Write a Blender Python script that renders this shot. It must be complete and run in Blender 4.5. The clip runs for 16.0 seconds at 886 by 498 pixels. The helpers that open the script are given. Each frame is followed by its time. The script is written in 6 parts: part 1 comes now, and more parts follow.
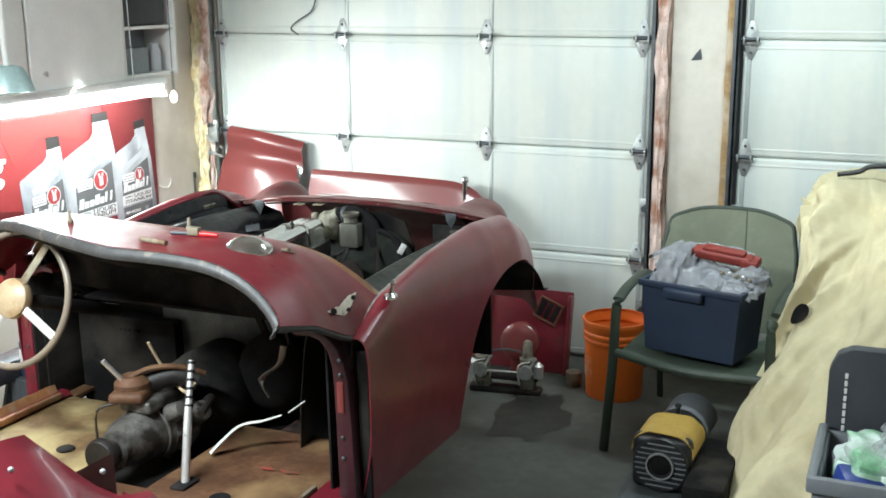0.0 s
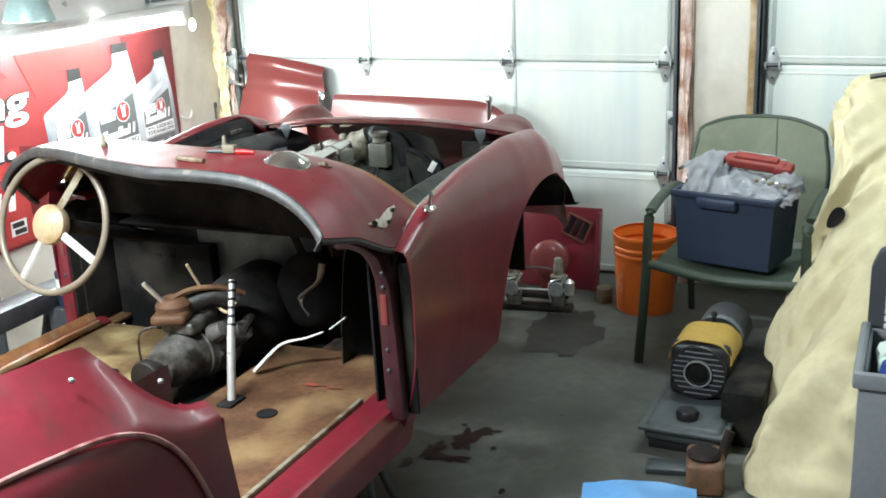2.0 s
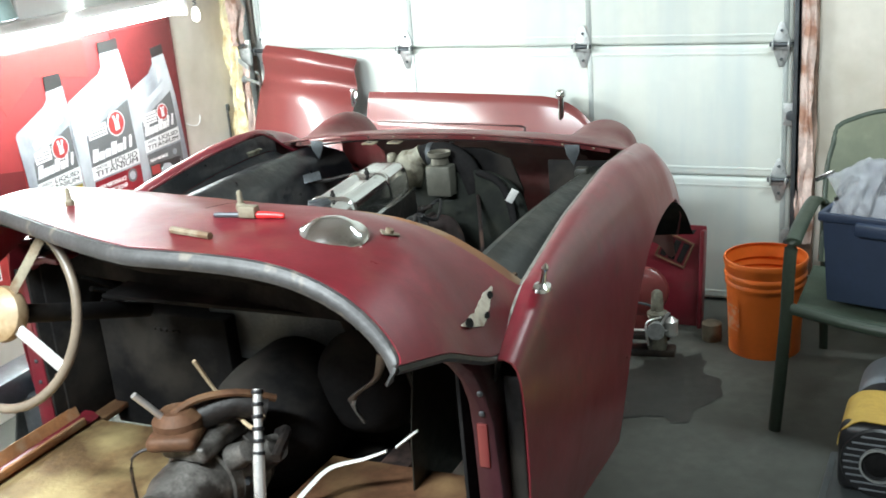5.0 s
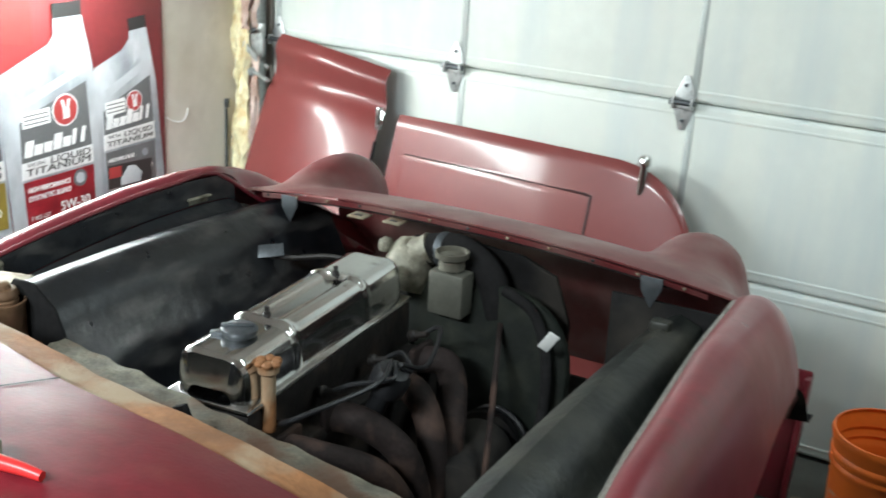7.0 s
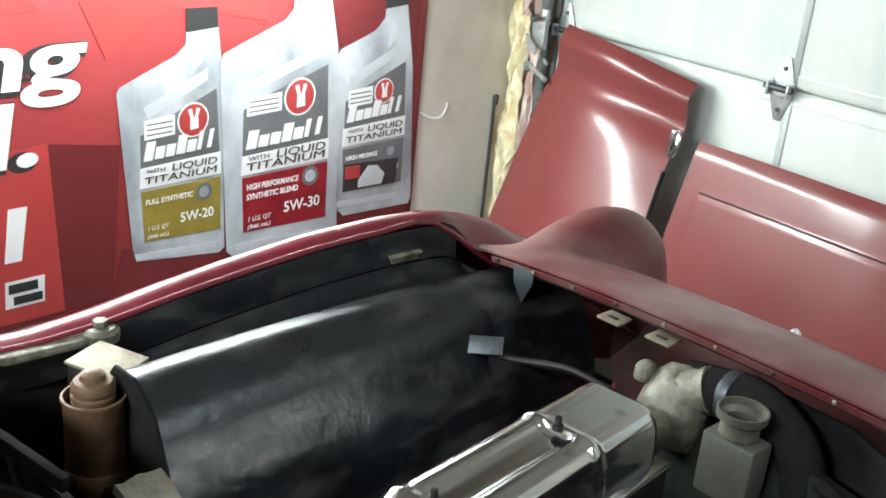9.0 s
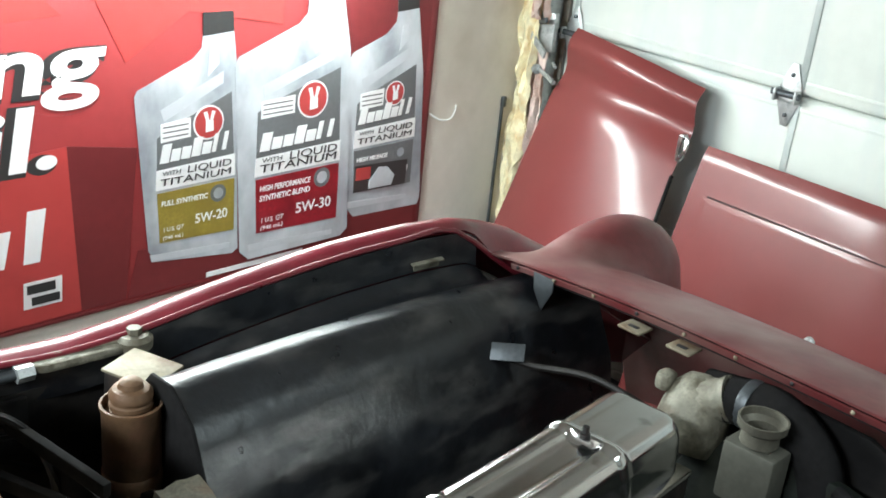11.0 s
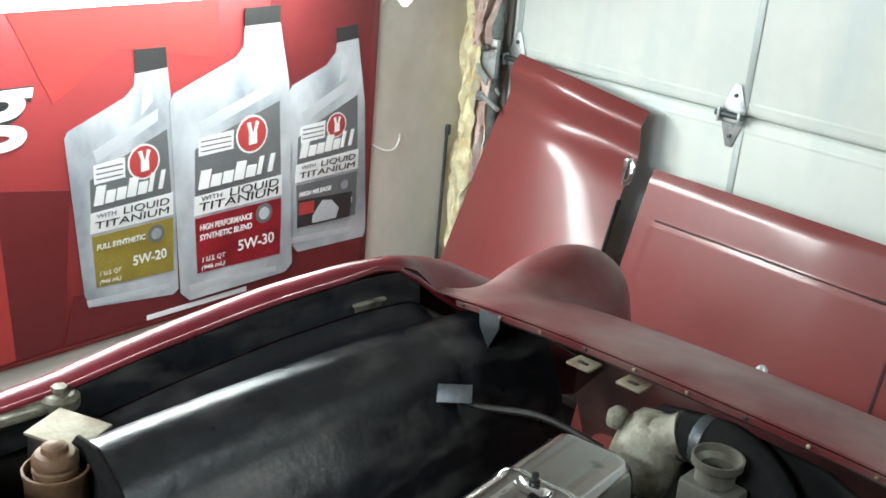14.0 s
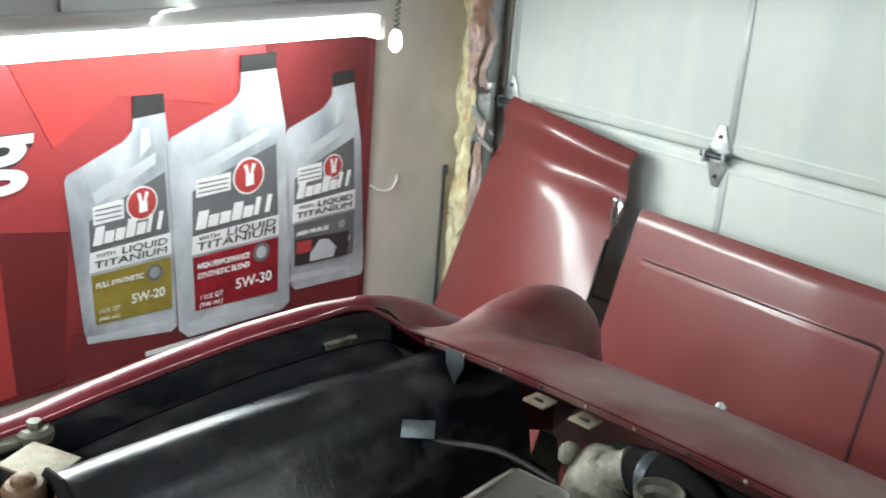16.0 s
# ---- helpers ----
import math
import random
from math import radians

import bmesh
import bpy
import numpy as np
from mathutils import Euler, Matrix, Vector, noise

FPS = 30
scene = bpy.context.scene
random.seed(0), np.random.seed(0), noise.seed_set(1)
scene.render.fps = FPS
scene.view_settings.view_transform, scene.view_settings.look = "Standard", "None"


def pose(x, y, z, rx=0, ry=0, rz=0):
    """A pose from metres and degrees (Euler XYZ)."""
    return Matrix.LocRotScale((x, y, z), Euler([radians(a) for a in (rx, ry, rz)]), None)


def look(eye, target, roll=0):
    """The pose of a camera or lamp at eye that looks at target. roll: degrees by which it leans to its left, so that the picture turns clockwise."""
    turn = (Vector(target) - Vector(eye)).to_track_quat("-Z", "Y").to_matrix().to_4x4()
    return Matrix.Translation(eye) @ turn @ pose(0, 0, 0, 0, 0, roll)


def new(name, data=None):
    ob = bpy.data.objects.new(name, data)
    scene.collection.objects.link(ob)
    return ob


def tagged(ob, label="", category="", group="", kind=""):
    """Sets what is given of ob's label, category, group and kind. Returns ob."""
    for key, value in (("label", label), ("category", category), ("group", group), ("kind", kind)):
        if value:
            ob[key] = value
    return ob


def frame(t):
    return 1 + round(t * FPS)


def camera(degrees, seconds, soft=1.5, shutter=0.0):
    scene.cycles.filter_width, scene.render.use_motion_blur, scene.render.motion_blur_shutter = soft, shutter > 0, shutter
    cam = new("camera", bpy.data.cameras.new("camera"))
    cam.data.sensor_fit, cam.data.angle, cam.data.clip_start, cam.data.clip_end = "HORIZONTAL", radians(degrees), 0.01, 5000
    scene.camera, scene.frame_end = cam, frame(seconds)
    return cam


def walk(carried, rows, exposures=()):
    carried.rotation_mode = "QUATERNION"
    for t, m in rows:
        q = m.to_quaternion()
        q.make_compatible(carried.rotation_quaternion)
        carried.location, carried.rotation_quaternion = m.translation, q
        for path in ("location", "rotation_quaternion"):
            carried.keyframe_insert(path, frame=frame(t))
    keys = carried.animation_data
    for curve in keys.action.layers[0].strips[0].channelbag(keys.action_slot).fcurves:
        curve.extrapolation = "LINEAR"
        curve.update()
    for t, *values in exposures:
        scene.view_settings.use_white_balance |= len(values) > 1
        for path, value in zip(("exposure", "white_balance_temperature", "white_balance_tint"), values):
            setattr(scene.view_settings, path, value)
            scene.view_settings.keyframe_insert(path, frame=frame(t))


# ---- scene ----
cam = camera(44.0, 16.0, 1.7, 0.2)

PATH = [
    (0, (2.809, -0.178, 1.866), (2.045, 1.61, 1.396), -0.4),
    (0.5, (2.775, -0.227, 1.839), (2.011, 1.553, 1.342), -0.9),
    (1, (2.785, -0.199, 1.813), (2.008, 1.558, 1.256), -0.3),
    (1.5, (2.812, -0.173, 1.81), (2.074, 1.598, 1.245), -1.0),
    (2, (2.741, -0.211, 1.799), (1.966, 1.538, 1.215), -2.5),
    (2.5, (2.622, -0.23, 1.8), (1.806, 1.497, 1.208), -1.5),
    (3, (2.477, -0.051, 1.786), (1.619, 1.664, 1.217), -6.6),
    (3.2, (2.434, -0.014, 1.777), (1.564, 1.703, 1.234), -5.8),
    (5.3, (2.167, 0.764, 1.759), (1.407, 2.491, 1.098), -3.6),
    (5.5, (2.169, 0.852, 1.756), (1.499, 2.613, 1.085), -3.8),
    (6, (2.034, 1.118, 1.778), (1.547, 2.945, 1.127), -3.2),
    (6.5, (1.907, 1.363, 1.78), (1.39, 3.192, 1.155), -3.2),
    (7, (1.787, 1.699, 1.737), (0.9, 3.363, 1.07), 3.5),
    (7.5, (1.722, 1.914, 1.73), (0.684, 3.471, 1.023), 2.5),
    (8, (1.603, 2.07, 1.737), (0.601, 3.671, 1.079), 3.0),
    (8.5, (1.46, 2.262, 1.737), (0.252, 3.675, 1.0), 5.5),
    (8.7, (1.421, 2.337, 1.705), (0.144, 3.678, 0.95), 5.6),
    (10.8, (1.381, 2.307, 1.726), (0.105, 3.639, 0.953), 6.1),
    (11, (1.384, 2.283, 1.739), (0.12, 3.626, 0.966), 6.2),
    (11.5, (1.382, 2.299, 1.735), (0.149, 3.677, 0.973), 6.1),
    (12, (1.381, 2.314, 1.741), (0.201, 3.756, 1.014), 6.2),
    (12.5, (1.376, 2.312, 1.739), (0.184, 3.736, 0.996), 7.1),
    (13, (1.39, 2.318, 1.761), (0.193, 3.749, 1.039), 4.9),
    (13.5, (1.372, 2.323, 1.747), (0.169, 3.745, 1.018), 5.9),
    (14, (1.357, 2.343, 1.743), (0.137, 3.751, 1.016), 5.1),
    (14.5, (1.372, 2.329, 1.764), (0.179, 3.754, 1.027), 4.3),
    (15, (1.444, 2.233, 1.78), (0.315, 3.726, 1.077), 3.7),
    (15.5, (1.471, 2.21, 1.79), (0.386, 3.746, 1.11), 4.1),
    (16, (1.477, 2.37, 1.787), (0.197, 3.752, 1.114), 4.4),
]
walk(cam, [(t, look(eye, target, roll)) for t, eye, target, roll in PATH],
     exposures=[(0, 0.28), (0.3, 0.05), (0.7, 0.0), (1.1, 0.18), (1.5, 0.40), (2.2, 0.56), (3.2, 0.54), (5.3, 0.48), (6, 0.26), (7, 0.02), (11, -0.08), (13, -0.20), (15, -0.30), (16, -0.42)])

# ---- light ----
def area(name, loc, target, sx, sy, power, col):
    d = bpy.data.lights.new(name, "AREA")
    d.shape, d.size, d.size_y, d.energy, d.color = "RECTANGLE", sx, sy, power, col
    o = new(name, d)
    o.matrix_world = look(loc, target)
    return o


world = bpy.data.worlds.new("garage_air")
world.use_nodes = True
world.node_tree.nodes["Background"].inputs[0].default_value = (0.8, 0.9, 1.0, 1)
world.node_tree.nodes["Background"].inputs[1].default_value = 0.02
scene.world = world

# shop light on the side wall, and two unseen lamps assumed under the ceiling
area("shop_light_glow", (-0.60, 3.55, 1.345), (0.75, 4.05, 0.80), 1.54, 0.20, 37, (0.88, 1.0, 0.99))
# added fill placed to brighten the right-hand door
area("unseen_ceiling_glow", (2.30, 3.9, 2.42), (2.30, 4.3, 0.0), 1.2, 0.25, 22, (0.84, 1.0, 1.03))
# overhead tube out of view, inferred from streaks on the rear wing
area("unseen_ceiling_glow", (0.55, 0.85, 2.42), (0.50, 1.05, 0.0), 1.2, 0.25, 128, (0.89, 1.0, 1.03))


# ---- materials ----
def mat(name, base, rough=0.5, metal=0.0, var=0.18, scale=9.0, bump=0.0, bscale=120.0, second=None, cut=0.56,
        sscale=5.0, coat=0.0, soft=0.08, rvar=0.12, stretch=None):
    m = bpy.data.materials.new(name)
    m.use_nodes = True
    nt = m.node_tree
    b = nt.nodes["Principled BSDF"]
    b.inputs["Metallic"].default_value = metal
    b.inputs["Coat Weight"].default_value = coat
    b.inputs["Coat Roughness"].default_value = 0.12
    tc = nt.nodes.new("ShaderNodeTexCoord")

    def noisy(sc, det=5.0, squeeze=None):
        n = nt.nodes.new("ShaderNodeTexNoise")
        n.inputs["Scale"].default_value, n.inputs["Detail"].default_value = sc, det
        if squeeze:
            mp = nt.nodes.new("ShaderNodeMapping")
            mp.inputs["Scale"].default_value = squeeze
            nt.links.new(tc.outputs["Object"], mp.inputs["Vector"])
            nt.links.new(mp.outputs[0], n.inputs["Vector"])
        else:
            nt.links.new(tc.outputs["Object"], n.inputs["Vector"])
        return n.outputs["Fac"]

    def mixed(fac, a, c):
        x = nt.nodes.new("ShaderNodeMix")
        x.data_type = "RGBA"
        nt.links.new(fac, x.inputs[0])
        for k, v in ((6, a), (7, c)):
            if isinstance(v, tuple):
                x.inputs[k].default_value = (*v, 1)
            else:
                nt.links.new(v, x.inputs[k])
        return x.outputs[2]

    def ramp(fac, lo, hi):
        r = nt.nodes.new("ShaderNodeMapRange")
        r.inputs[1].default_value, r.inputs[2].default_value = lo, hi
        nt.links.new(fac, r.inputs[0])
        return r.outputs[0]

    dark, light = tuple(c * (1 - var) for c in base), tuple(min(1, c * (1 + var)) for c in base)
    col = mixed(ramp(noisy(scale), 0.3, 0.7), dark, light)
    col = mixed(ramp(noisy(scale * 9, 3.0), 0.35, 0.9), col, dark)
    if second:
        col = mixed(ramp(noisy(sscale, 8.0, stretch), cut - soft, cut + soft), col, second)
    nt.links.new(col, b.inputs["Base Color"])
    rr = nt.nodes.new("ShaderNodeMapRange")
    rr.inputs[3].default_value, rr.inputs[4].default_value = max(0.03, rough - rvar), min(1, rough + rvar)
    nt.links.new(noisy(scale * 2.3), rr.inputs[0])
    nt.links.new(rr.outputs[0], b.inputs["Roughness"])
    if bump:
        bn = nt.nodes.new("ShaderNodeBump")
        bn.inputs["Strength"].default_value, bn.inputs["Distance"].default_value = bump, 0.004
        nt.links.new(noisy(bscale, 6.0), bn.inputs["Height"])
        nt.links.new(bn.outputs[0], b.inputs["Normal"])
    return m


def glow(name, col, strength):
    m = bpy.data.materials.new(name)
    m.use_nodes = True
    b = m.node_tree.nodes["Principled BSDF"]
    b.inputs["Base Color"].default_value = (*col, 1)
    b.inputs["Emission Color"].default_value = (*col, 1)
    b.inputs["Emission Strength"].default_value = strength
    return m


RED = mat("worn_red_paint", (0.165, 0.015, 0.025), 0.33, 0, 0.22, 5, 0.06, 160, (0.105, 0.022, 0.022), 0.66, 14, 0.22, 0.08)
RED_WORN = mat("rubbed_red_paint", (0.158, 0.014, 0.022), 0.34, 0, 0.25, 5, 0.08, 160, (0.17, 0.055, 0.042), 0.66, 7, 0.0, 0.10)
RED_DUSTY = mat("dusty_red_paint", (0.135, 0.022, 0.024), 0.5, 0, 0.25, 7, 0.06, 200, (0.19, 0.105, 0.095), 0.57, 5, 0.1, 0.14)
RED_PANEL = mat("gloss_red_panel", (0.188, 0.038, 0.036), 0.36, 0, 0.05, 3, 0.02, 150, None, 0.60, 5, 0.5)
BLACK = mat("satin_black_paint", (0.009, 0.0105, 0.0135), 0.37, 0, 0.5, 9, 0.6, 30, (0.052, 0.050, 0.049), 0.60, 15, 0.0, 0.09, 0.24, (1.0, 0.5, 1.5))
# dull black parts; its near-black base also paints the footwell's deep shade
SHADE_BLACK = mat("dull_black_and_shade", (0.014, 0.0133, 0.0137), 0.85, 0, 0.4, 9, 0.1, 80, (0.036, 0.032, 0.028), 0.58, 5)
GREENBLACK = mat("oily_green_black", (0.007, 0.009, 0.0075), 0.45, 0, 0.5, 12, 0.5, 40, (0.042, 0.040, 0.031), 0.60, 6, 0, 0.12)
RUST_Y = mat("yellowed_floor_steel", (0.19, 0.115, 0.052), 0.65, 0.1, 0.5, 5, 0.3, 90, (0.40, 0.31, 0.15), 0.52, 4.5, 0, 0.10)
RUST = mat("rusty_floor_steel", (0.125, 0.060, 0.032), 0.62, 0.1, 0.5, 6, 0.3, 90, (0.25, 0.155, 0.075), 0.57, 4.0, 0, 0.10)
RUST_OR = mat("orange_rust", (0.30, 0.13, 0.05), 0.75, 0, 0.35, 11, 0.3, 150, (0.34, 0.25, 0.16), 0.55, 9)
GREASE = mat("greasy_cast_iron", (0.015, 0.012, 0.011), 0.55, 0.2, 0.55, 14, 0.6, 50, (0.045, 0.030, 0.022), 0.60, 10)
ALLOY = mat("dirty_cast_alloy", (0.30, 0.285, 0.26), 0.45, 0.6, 0.3, 16, 0.25, 120, (0.07, 0.06, 0.05), 0.60, 16)
ALLOY_W = mat("oxidised_alloy", (0.25, 0.235, 0.185), 0.6, 0.2, 0.3, 26, 0.5, 110, (0.09, 0.075, 0.05), 0.54, 22)
EXH = mat("rusted_manifold", (0.022, 0.015, 0.014), 0.75, 0.1, 0.45, 14, 0.4, 80, (0.07, 0.042, 0.033), 0.56, 12)
CHROME = mat("polished_chrome", (0.68, 0.68, 0.68), 0.15, 1.0, 0.06, 12, 0.0, 50, (0.35, 0.34, 0.32), 0.68, 22, 0, 0.06, 0.05)
ZINC = mat("galvanised_steel", (0.56, 0.58, 0.58), 0.42, 0.6, 0.3, 30, 0.15, 160, (0.25, 0.26, 0.26), 0.6, 30)
DKSTEEL = mat("dark_steel", (0.10, 0.11, 0.12), 0.45, 0.6, 0.3, 14, 0.1, 120)
GREYTRIM = mat("worn_grey_trim", (0.050, 0.049, 0.050), 0.5, 0.0, 0.4, 15, 0.2, 100, (0.17, 0.145, 0.115), 0.66, 22)
DIRTYALLOY = mat("oily_dark_alloy", (0.17, 0.16, 0.148), 0.45, 0.5, 0.45, 16, 0.35, 90, (0.035, 0.03, 0.026), 0.52, 14)
BRIGHTBAR = mat("bright_bare_steel", (0.80, 0.79, 0.78), 0.32, 0.75, 0.12, 20, 0.05, 90)
TANKGREY = mat("dark_grey_tank_plastic", (0.070, 0.080, 0.084), 0.5, 0, 0.2, 8, 0.08, 90)
# bluish second colour, stretched upright, paints the door's streaky reflections
DOORWHITE = mat("white_door_skin", (0.73, 0.76, 0.71), 0.38, 0, 0.05, 2.2, 0.12, 300, (0.60, 0.66, 0.66), 0.60, 6.0, 0, 0.14, 0.12, (1.0, 1.0, 0.12))
DRYWALL = mat("cream_drywall", (0.72, 0.67, 0.60), 0.85, 0, 0.08, 3, 0.08, 140, (0.52, 0.47, 0.39), 0.62, 2.5, 0, 0.12)
# ceiling is out of view; its pale tone is chosen to bounce light into shadows
CEIL = mat("unseen_ceiling_bounce", (0.50, 0.49, 0.46), 0.9, 0, 0.08, 2, 0.05, 100)
CONC = mat("stained_concrete", (0.118, 0.120, 0.106), 0.66, 0, 0.26, 2.5, 0.2, 90, (0.082, 0.080, 0.070), 0.57, 3.2, 0, 0.10)
OIL = mat("oil_stain", (0.012, 0.011, 0.010), 0.35, 0, 0.4, 12)
DAMP = mat("damp_stain", (0.033, 0.031, 0.027), 0.5, 0, 0.25, 8)
WOODJ = mat("weathered_jamb_wood", (0.20, 0.125, 0.09), 0.8, 0, 0.4, 9, 0.35, 60, (0.46, 0.32, 0.26), 0.54, 5)
WOODB = mat("raw_pine", (0.42, 0.27, 0.13), 0.75, 0, 0.3, 10, 0.3, 70, (0.60, 0.47, 0.33), 0.52, 8)
INSUL = mat("yellow_glass_wool", (0.84, 0.76, 0.52), 0.95, 0, 0.2, 26, 0.9, 50, (0.66, 0.50, 0.27), 0.57, 18)
PINK = mat("torn_pink_paper", (0.78, 0.60, 0.54), 0.9, 0, 0.25, 14, 0.6, 60, (0.45, 0.24, 0.17), 0.57, 12)
ORANGE = mat("orange_plastic", (0.78, 0.16, 0.02), 0.42, 0, 0.08, 6, 0.04, 90)
NAVY = mat("blue_tote_plastic", (0.023, 0.036, 0.070), 0.48, 0, 0.12, 8, 0.05, 120)
GREENM = mat("dark_green_frame", (0.035, 0.05, 0.035), 0.5, 0, 0.25, 12, 0.1, 100)
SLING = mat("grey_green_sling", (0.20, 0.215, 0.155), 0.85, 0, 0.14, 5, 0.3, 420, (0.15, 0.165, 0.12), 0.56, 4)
# darker copy of the sling, with the seat's shade in its base colour
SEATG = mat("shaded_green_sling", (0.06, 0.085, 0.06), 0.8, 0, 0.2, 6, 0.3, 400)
BAG = mat("crumpled_clear_bag", (0.56, 0.57, 0.62), 0.22, 0, 0.12, 14, 0.9, 28)
bg = BAG.node_tree.nodes["Principled BSDF"]
bg.inputs["Alpha"].default_value = 0.30
REDTOOL = mat("red_plastic", (0.36, 0.03, 0.025), 0.45, 0, 0.15, 12, 0.05, 90)
BRIGHTRED = mat("bright_red_handle", (0.72, 0.03, 0.03), 0.35, 0, 0.08, 12)
TAN = mat("tan_canvas", (0.60, 0.53, 0.34), 0.88, 0, 0.12, 4, 0.25, 380, (0.50, 0.42, 0.25), 0.60, 3)
YELLOW = mat("yellow_enamel", (0.48, 0.31, 0.07), 0.5, 0, 0.15, 10, 0.08, 90, (0.34, 0.22, 0.06), 0.62, 8)
YBOARD = mat("faded_yellow_board", (0.62, 0.44, 0.12), 0.7, 0, 0.15, 7, 0.1, 60, (0.38, 0.24, 0.08), 0.63, 6)
BLACKP = mat("black_plastic", (0.016, 0.016, 0.018), 0.45, 0, 0.25, 10)
GREYP = mat("grey_plastic", (0.20, 0.215, 0.235), 0.5, 0, 0.12, 6, 0.05, 90)
WHITEP = mat("white_vinyl", (0.78, 0.78, 0.76), 0.5, 0, 0.06, 8)
VINYLSEAT = mat("grey_white_vinyl", (0.40, 0.43, 0.41), 0.5, 0, 0.12, 7, 0.1, 160)
CREAMP = mat("aged_cream_plastic", (0.55, 0.42, 0.27), 0.4, 0, 0.15, 12)
BRONZE = mat("brown_reservoir_paint", (0.155, 0.085, 0.045), 0.6, 0.1, 0.3, 18, 0.25, 90, (0.21, 0.10, 0.06), 0.56, 14)
PALEBOX = mat("dusty_pale_steel", (0.27, 0.235, 0.17), 0.65, 0.2, 0.25, 18, 0.25, 100, (0.15, 0.095, 0.055), 0.56, 16)
BLUEP = mat("blue_plastic_sheet", (0.10, 0.28, 0.55), 0.4, 0, 0.12, 6)
PALEPATCH = mat("bare_filler_patch", (0.62, 0.57, 0.48), 0.6, 0, 0.15, 20, 0.2, 90, (0.30, 0.20, 0.14), 0.62, 22)
GREENBAG = mat("green_packet", (0.25, 0.55, 0.32), 0.35, 0, 0.35, 9, 0.2, 60, (0.75, 0.80, 0.80), 0.52, 6)
for m, k in ((RED_WORN, 0.24), (SHADE_BLACK, 0.10), (EXH, 0.25), (GREENBLACK, 0.40), (RUST, 0.3), (CONC, 0.35), (RED_PANEL, 0.4), (BLACK, 0.65)):
    m.node_tree.nodes["Principled BSDF"].inputs["Specular IOR Level"].default_value = k
BAN_RED = mat("banner_red", (0.30, 0.037, 0.039), 0.42, 0, 0.08, 3)
BAN_DARK = mat("banner_dark_red", (0.15, 0.020, 0.022), 0.42, 0, 0.12, 4)
BAN_BRIGHT = mat("banner_bright_red", (0.42, 0.048, 0.045), 0.42, 0, 0.08, 3)
BAN_SILVER = mat("banner_silver", (0.27, 0.29, 0.32), 0.42, 0, 0.2, 5, 0, 50, (0.55, 0.57, 0.60), 0.51, 6, 0, 0.14, 0.1, (1.0, 0.55, 2.4))
BAN_SHINE = mat("banner_pale_silver", (0.50, 0.52, 0.55), 0.42, 0, 0.08, 8)
BAN_GREY = mat("banner_grey", (0.13, 0.135, 0.14), 0.42, 0, 0.15, 8)
BAN_WHITE = mat("banner_white", (0.80, 0.80, 0.80), 0.42, 0, 0.03, 8)
BAN_BLACK = mat("banner_black", (0.03, 0.03, 0.03), 0.42, 0, 0.1, 8)
BAN_GOLD = mat("banner_gold", (0.27, 0.20, 0.035), 0.42, 0, 0.2, 14)
BAN_WINE = mat("banner_wine", (0.26, 0.012, 0.02), 0.42, 0, 0.3, 14)
TUBE = glow("lit_tube", (0.90, 1.0, 1.0), 27.0)
BULB = glow("neon_bulb", (1.0, 0.95, 0.85), 4.0)


# ---- builders ----
def mesh_of(name, bm, material, smooth=True):
    me = bpy.data.meshes.new(name)
    bmesh.ops.recalc_face_normals(bm, faces=bm.faces)
    bm.to_mesh(me)
    bm.free()
    me.materials.append(material)
    if smooth:
        me.polygons.foreach_set("use_smooth", [True] * len(me.polygons))
        me.set_sharp_from_angle(angle=radians(38))
    return me


def part(name, bm, material, parent=None, label="", m=None, smooth=True):
    o = new(name, mesh_of(name, bm, material, smooth))
    if parent is not None:
        o.parent = parent
    if m is not None:
        o.matrix_basis = m
    if label:
        o["label"] = label
    return o


def thing(name, label, category, m=None, group="", kind=""):
    o = new(name)
    o.empty_display_size = 0.1
    if m is not None:
        o.matrix_basis = m
    return tagged(o, label, category, group, kind)


def solo(name, bm, material, label, category, m=None, group="", kind="", smooth=True):
    return tagged(part(name, bm, material, None, "", m, smooth), label, category, group, kind)


def box(x0, y0, z0, x1, y1, z1, bev=0.004, seg=2):
    bm = bmesh.new()
    bmesh.ops.create_cube(bm, size=1)
    for v in bm.verts:
        v.co = Vector(((x0 + x1) / 2 + v.co.x * (x1 - x0), (y0 + y1) / 2 + v.co.y * (y1 - y0), (z0 + z1) / 2 + v.co.z * (z1 - z0)))
    if bev:
        bmesh.ops.bevel(bm, geom=bm.edges[:], offset=bev, segments=seg, profile=0.5, affect="EDGES")
    return bm


def join(*bms):
    out = bmesh.new()
    for b in bms:
        me = bpy.data.meshes.new("tmp")
        b.to_mesh(me)
        b.free()
        out.from_mesh(me)
        bpy.data.meshes.remove(me)
    return out


def moved(bm, m):
    bmesh.ops.transform(bm, matrix=m, verts=bm.verts)
    return bm


def grid(f, n, k, close=False):
    """Surface f(a, b) over 0..1 by 0..1."""
    bm = bmesh.new()
    vs = [[bm.verts.new(f(i / n, j / k)) for j in range(k + 1)] for i in range(n + 1)]
    for i in range(n):
        for j in range(k):
            bm.faces.new((vs[i][j], vs[i + 1][j], vs[i + 1][j + 1], vs[i][j + 1]))
    if close:
        bmesh.ops.remove_doubles(bm, verts=bm.verts, dist=1e-5)
    return bm


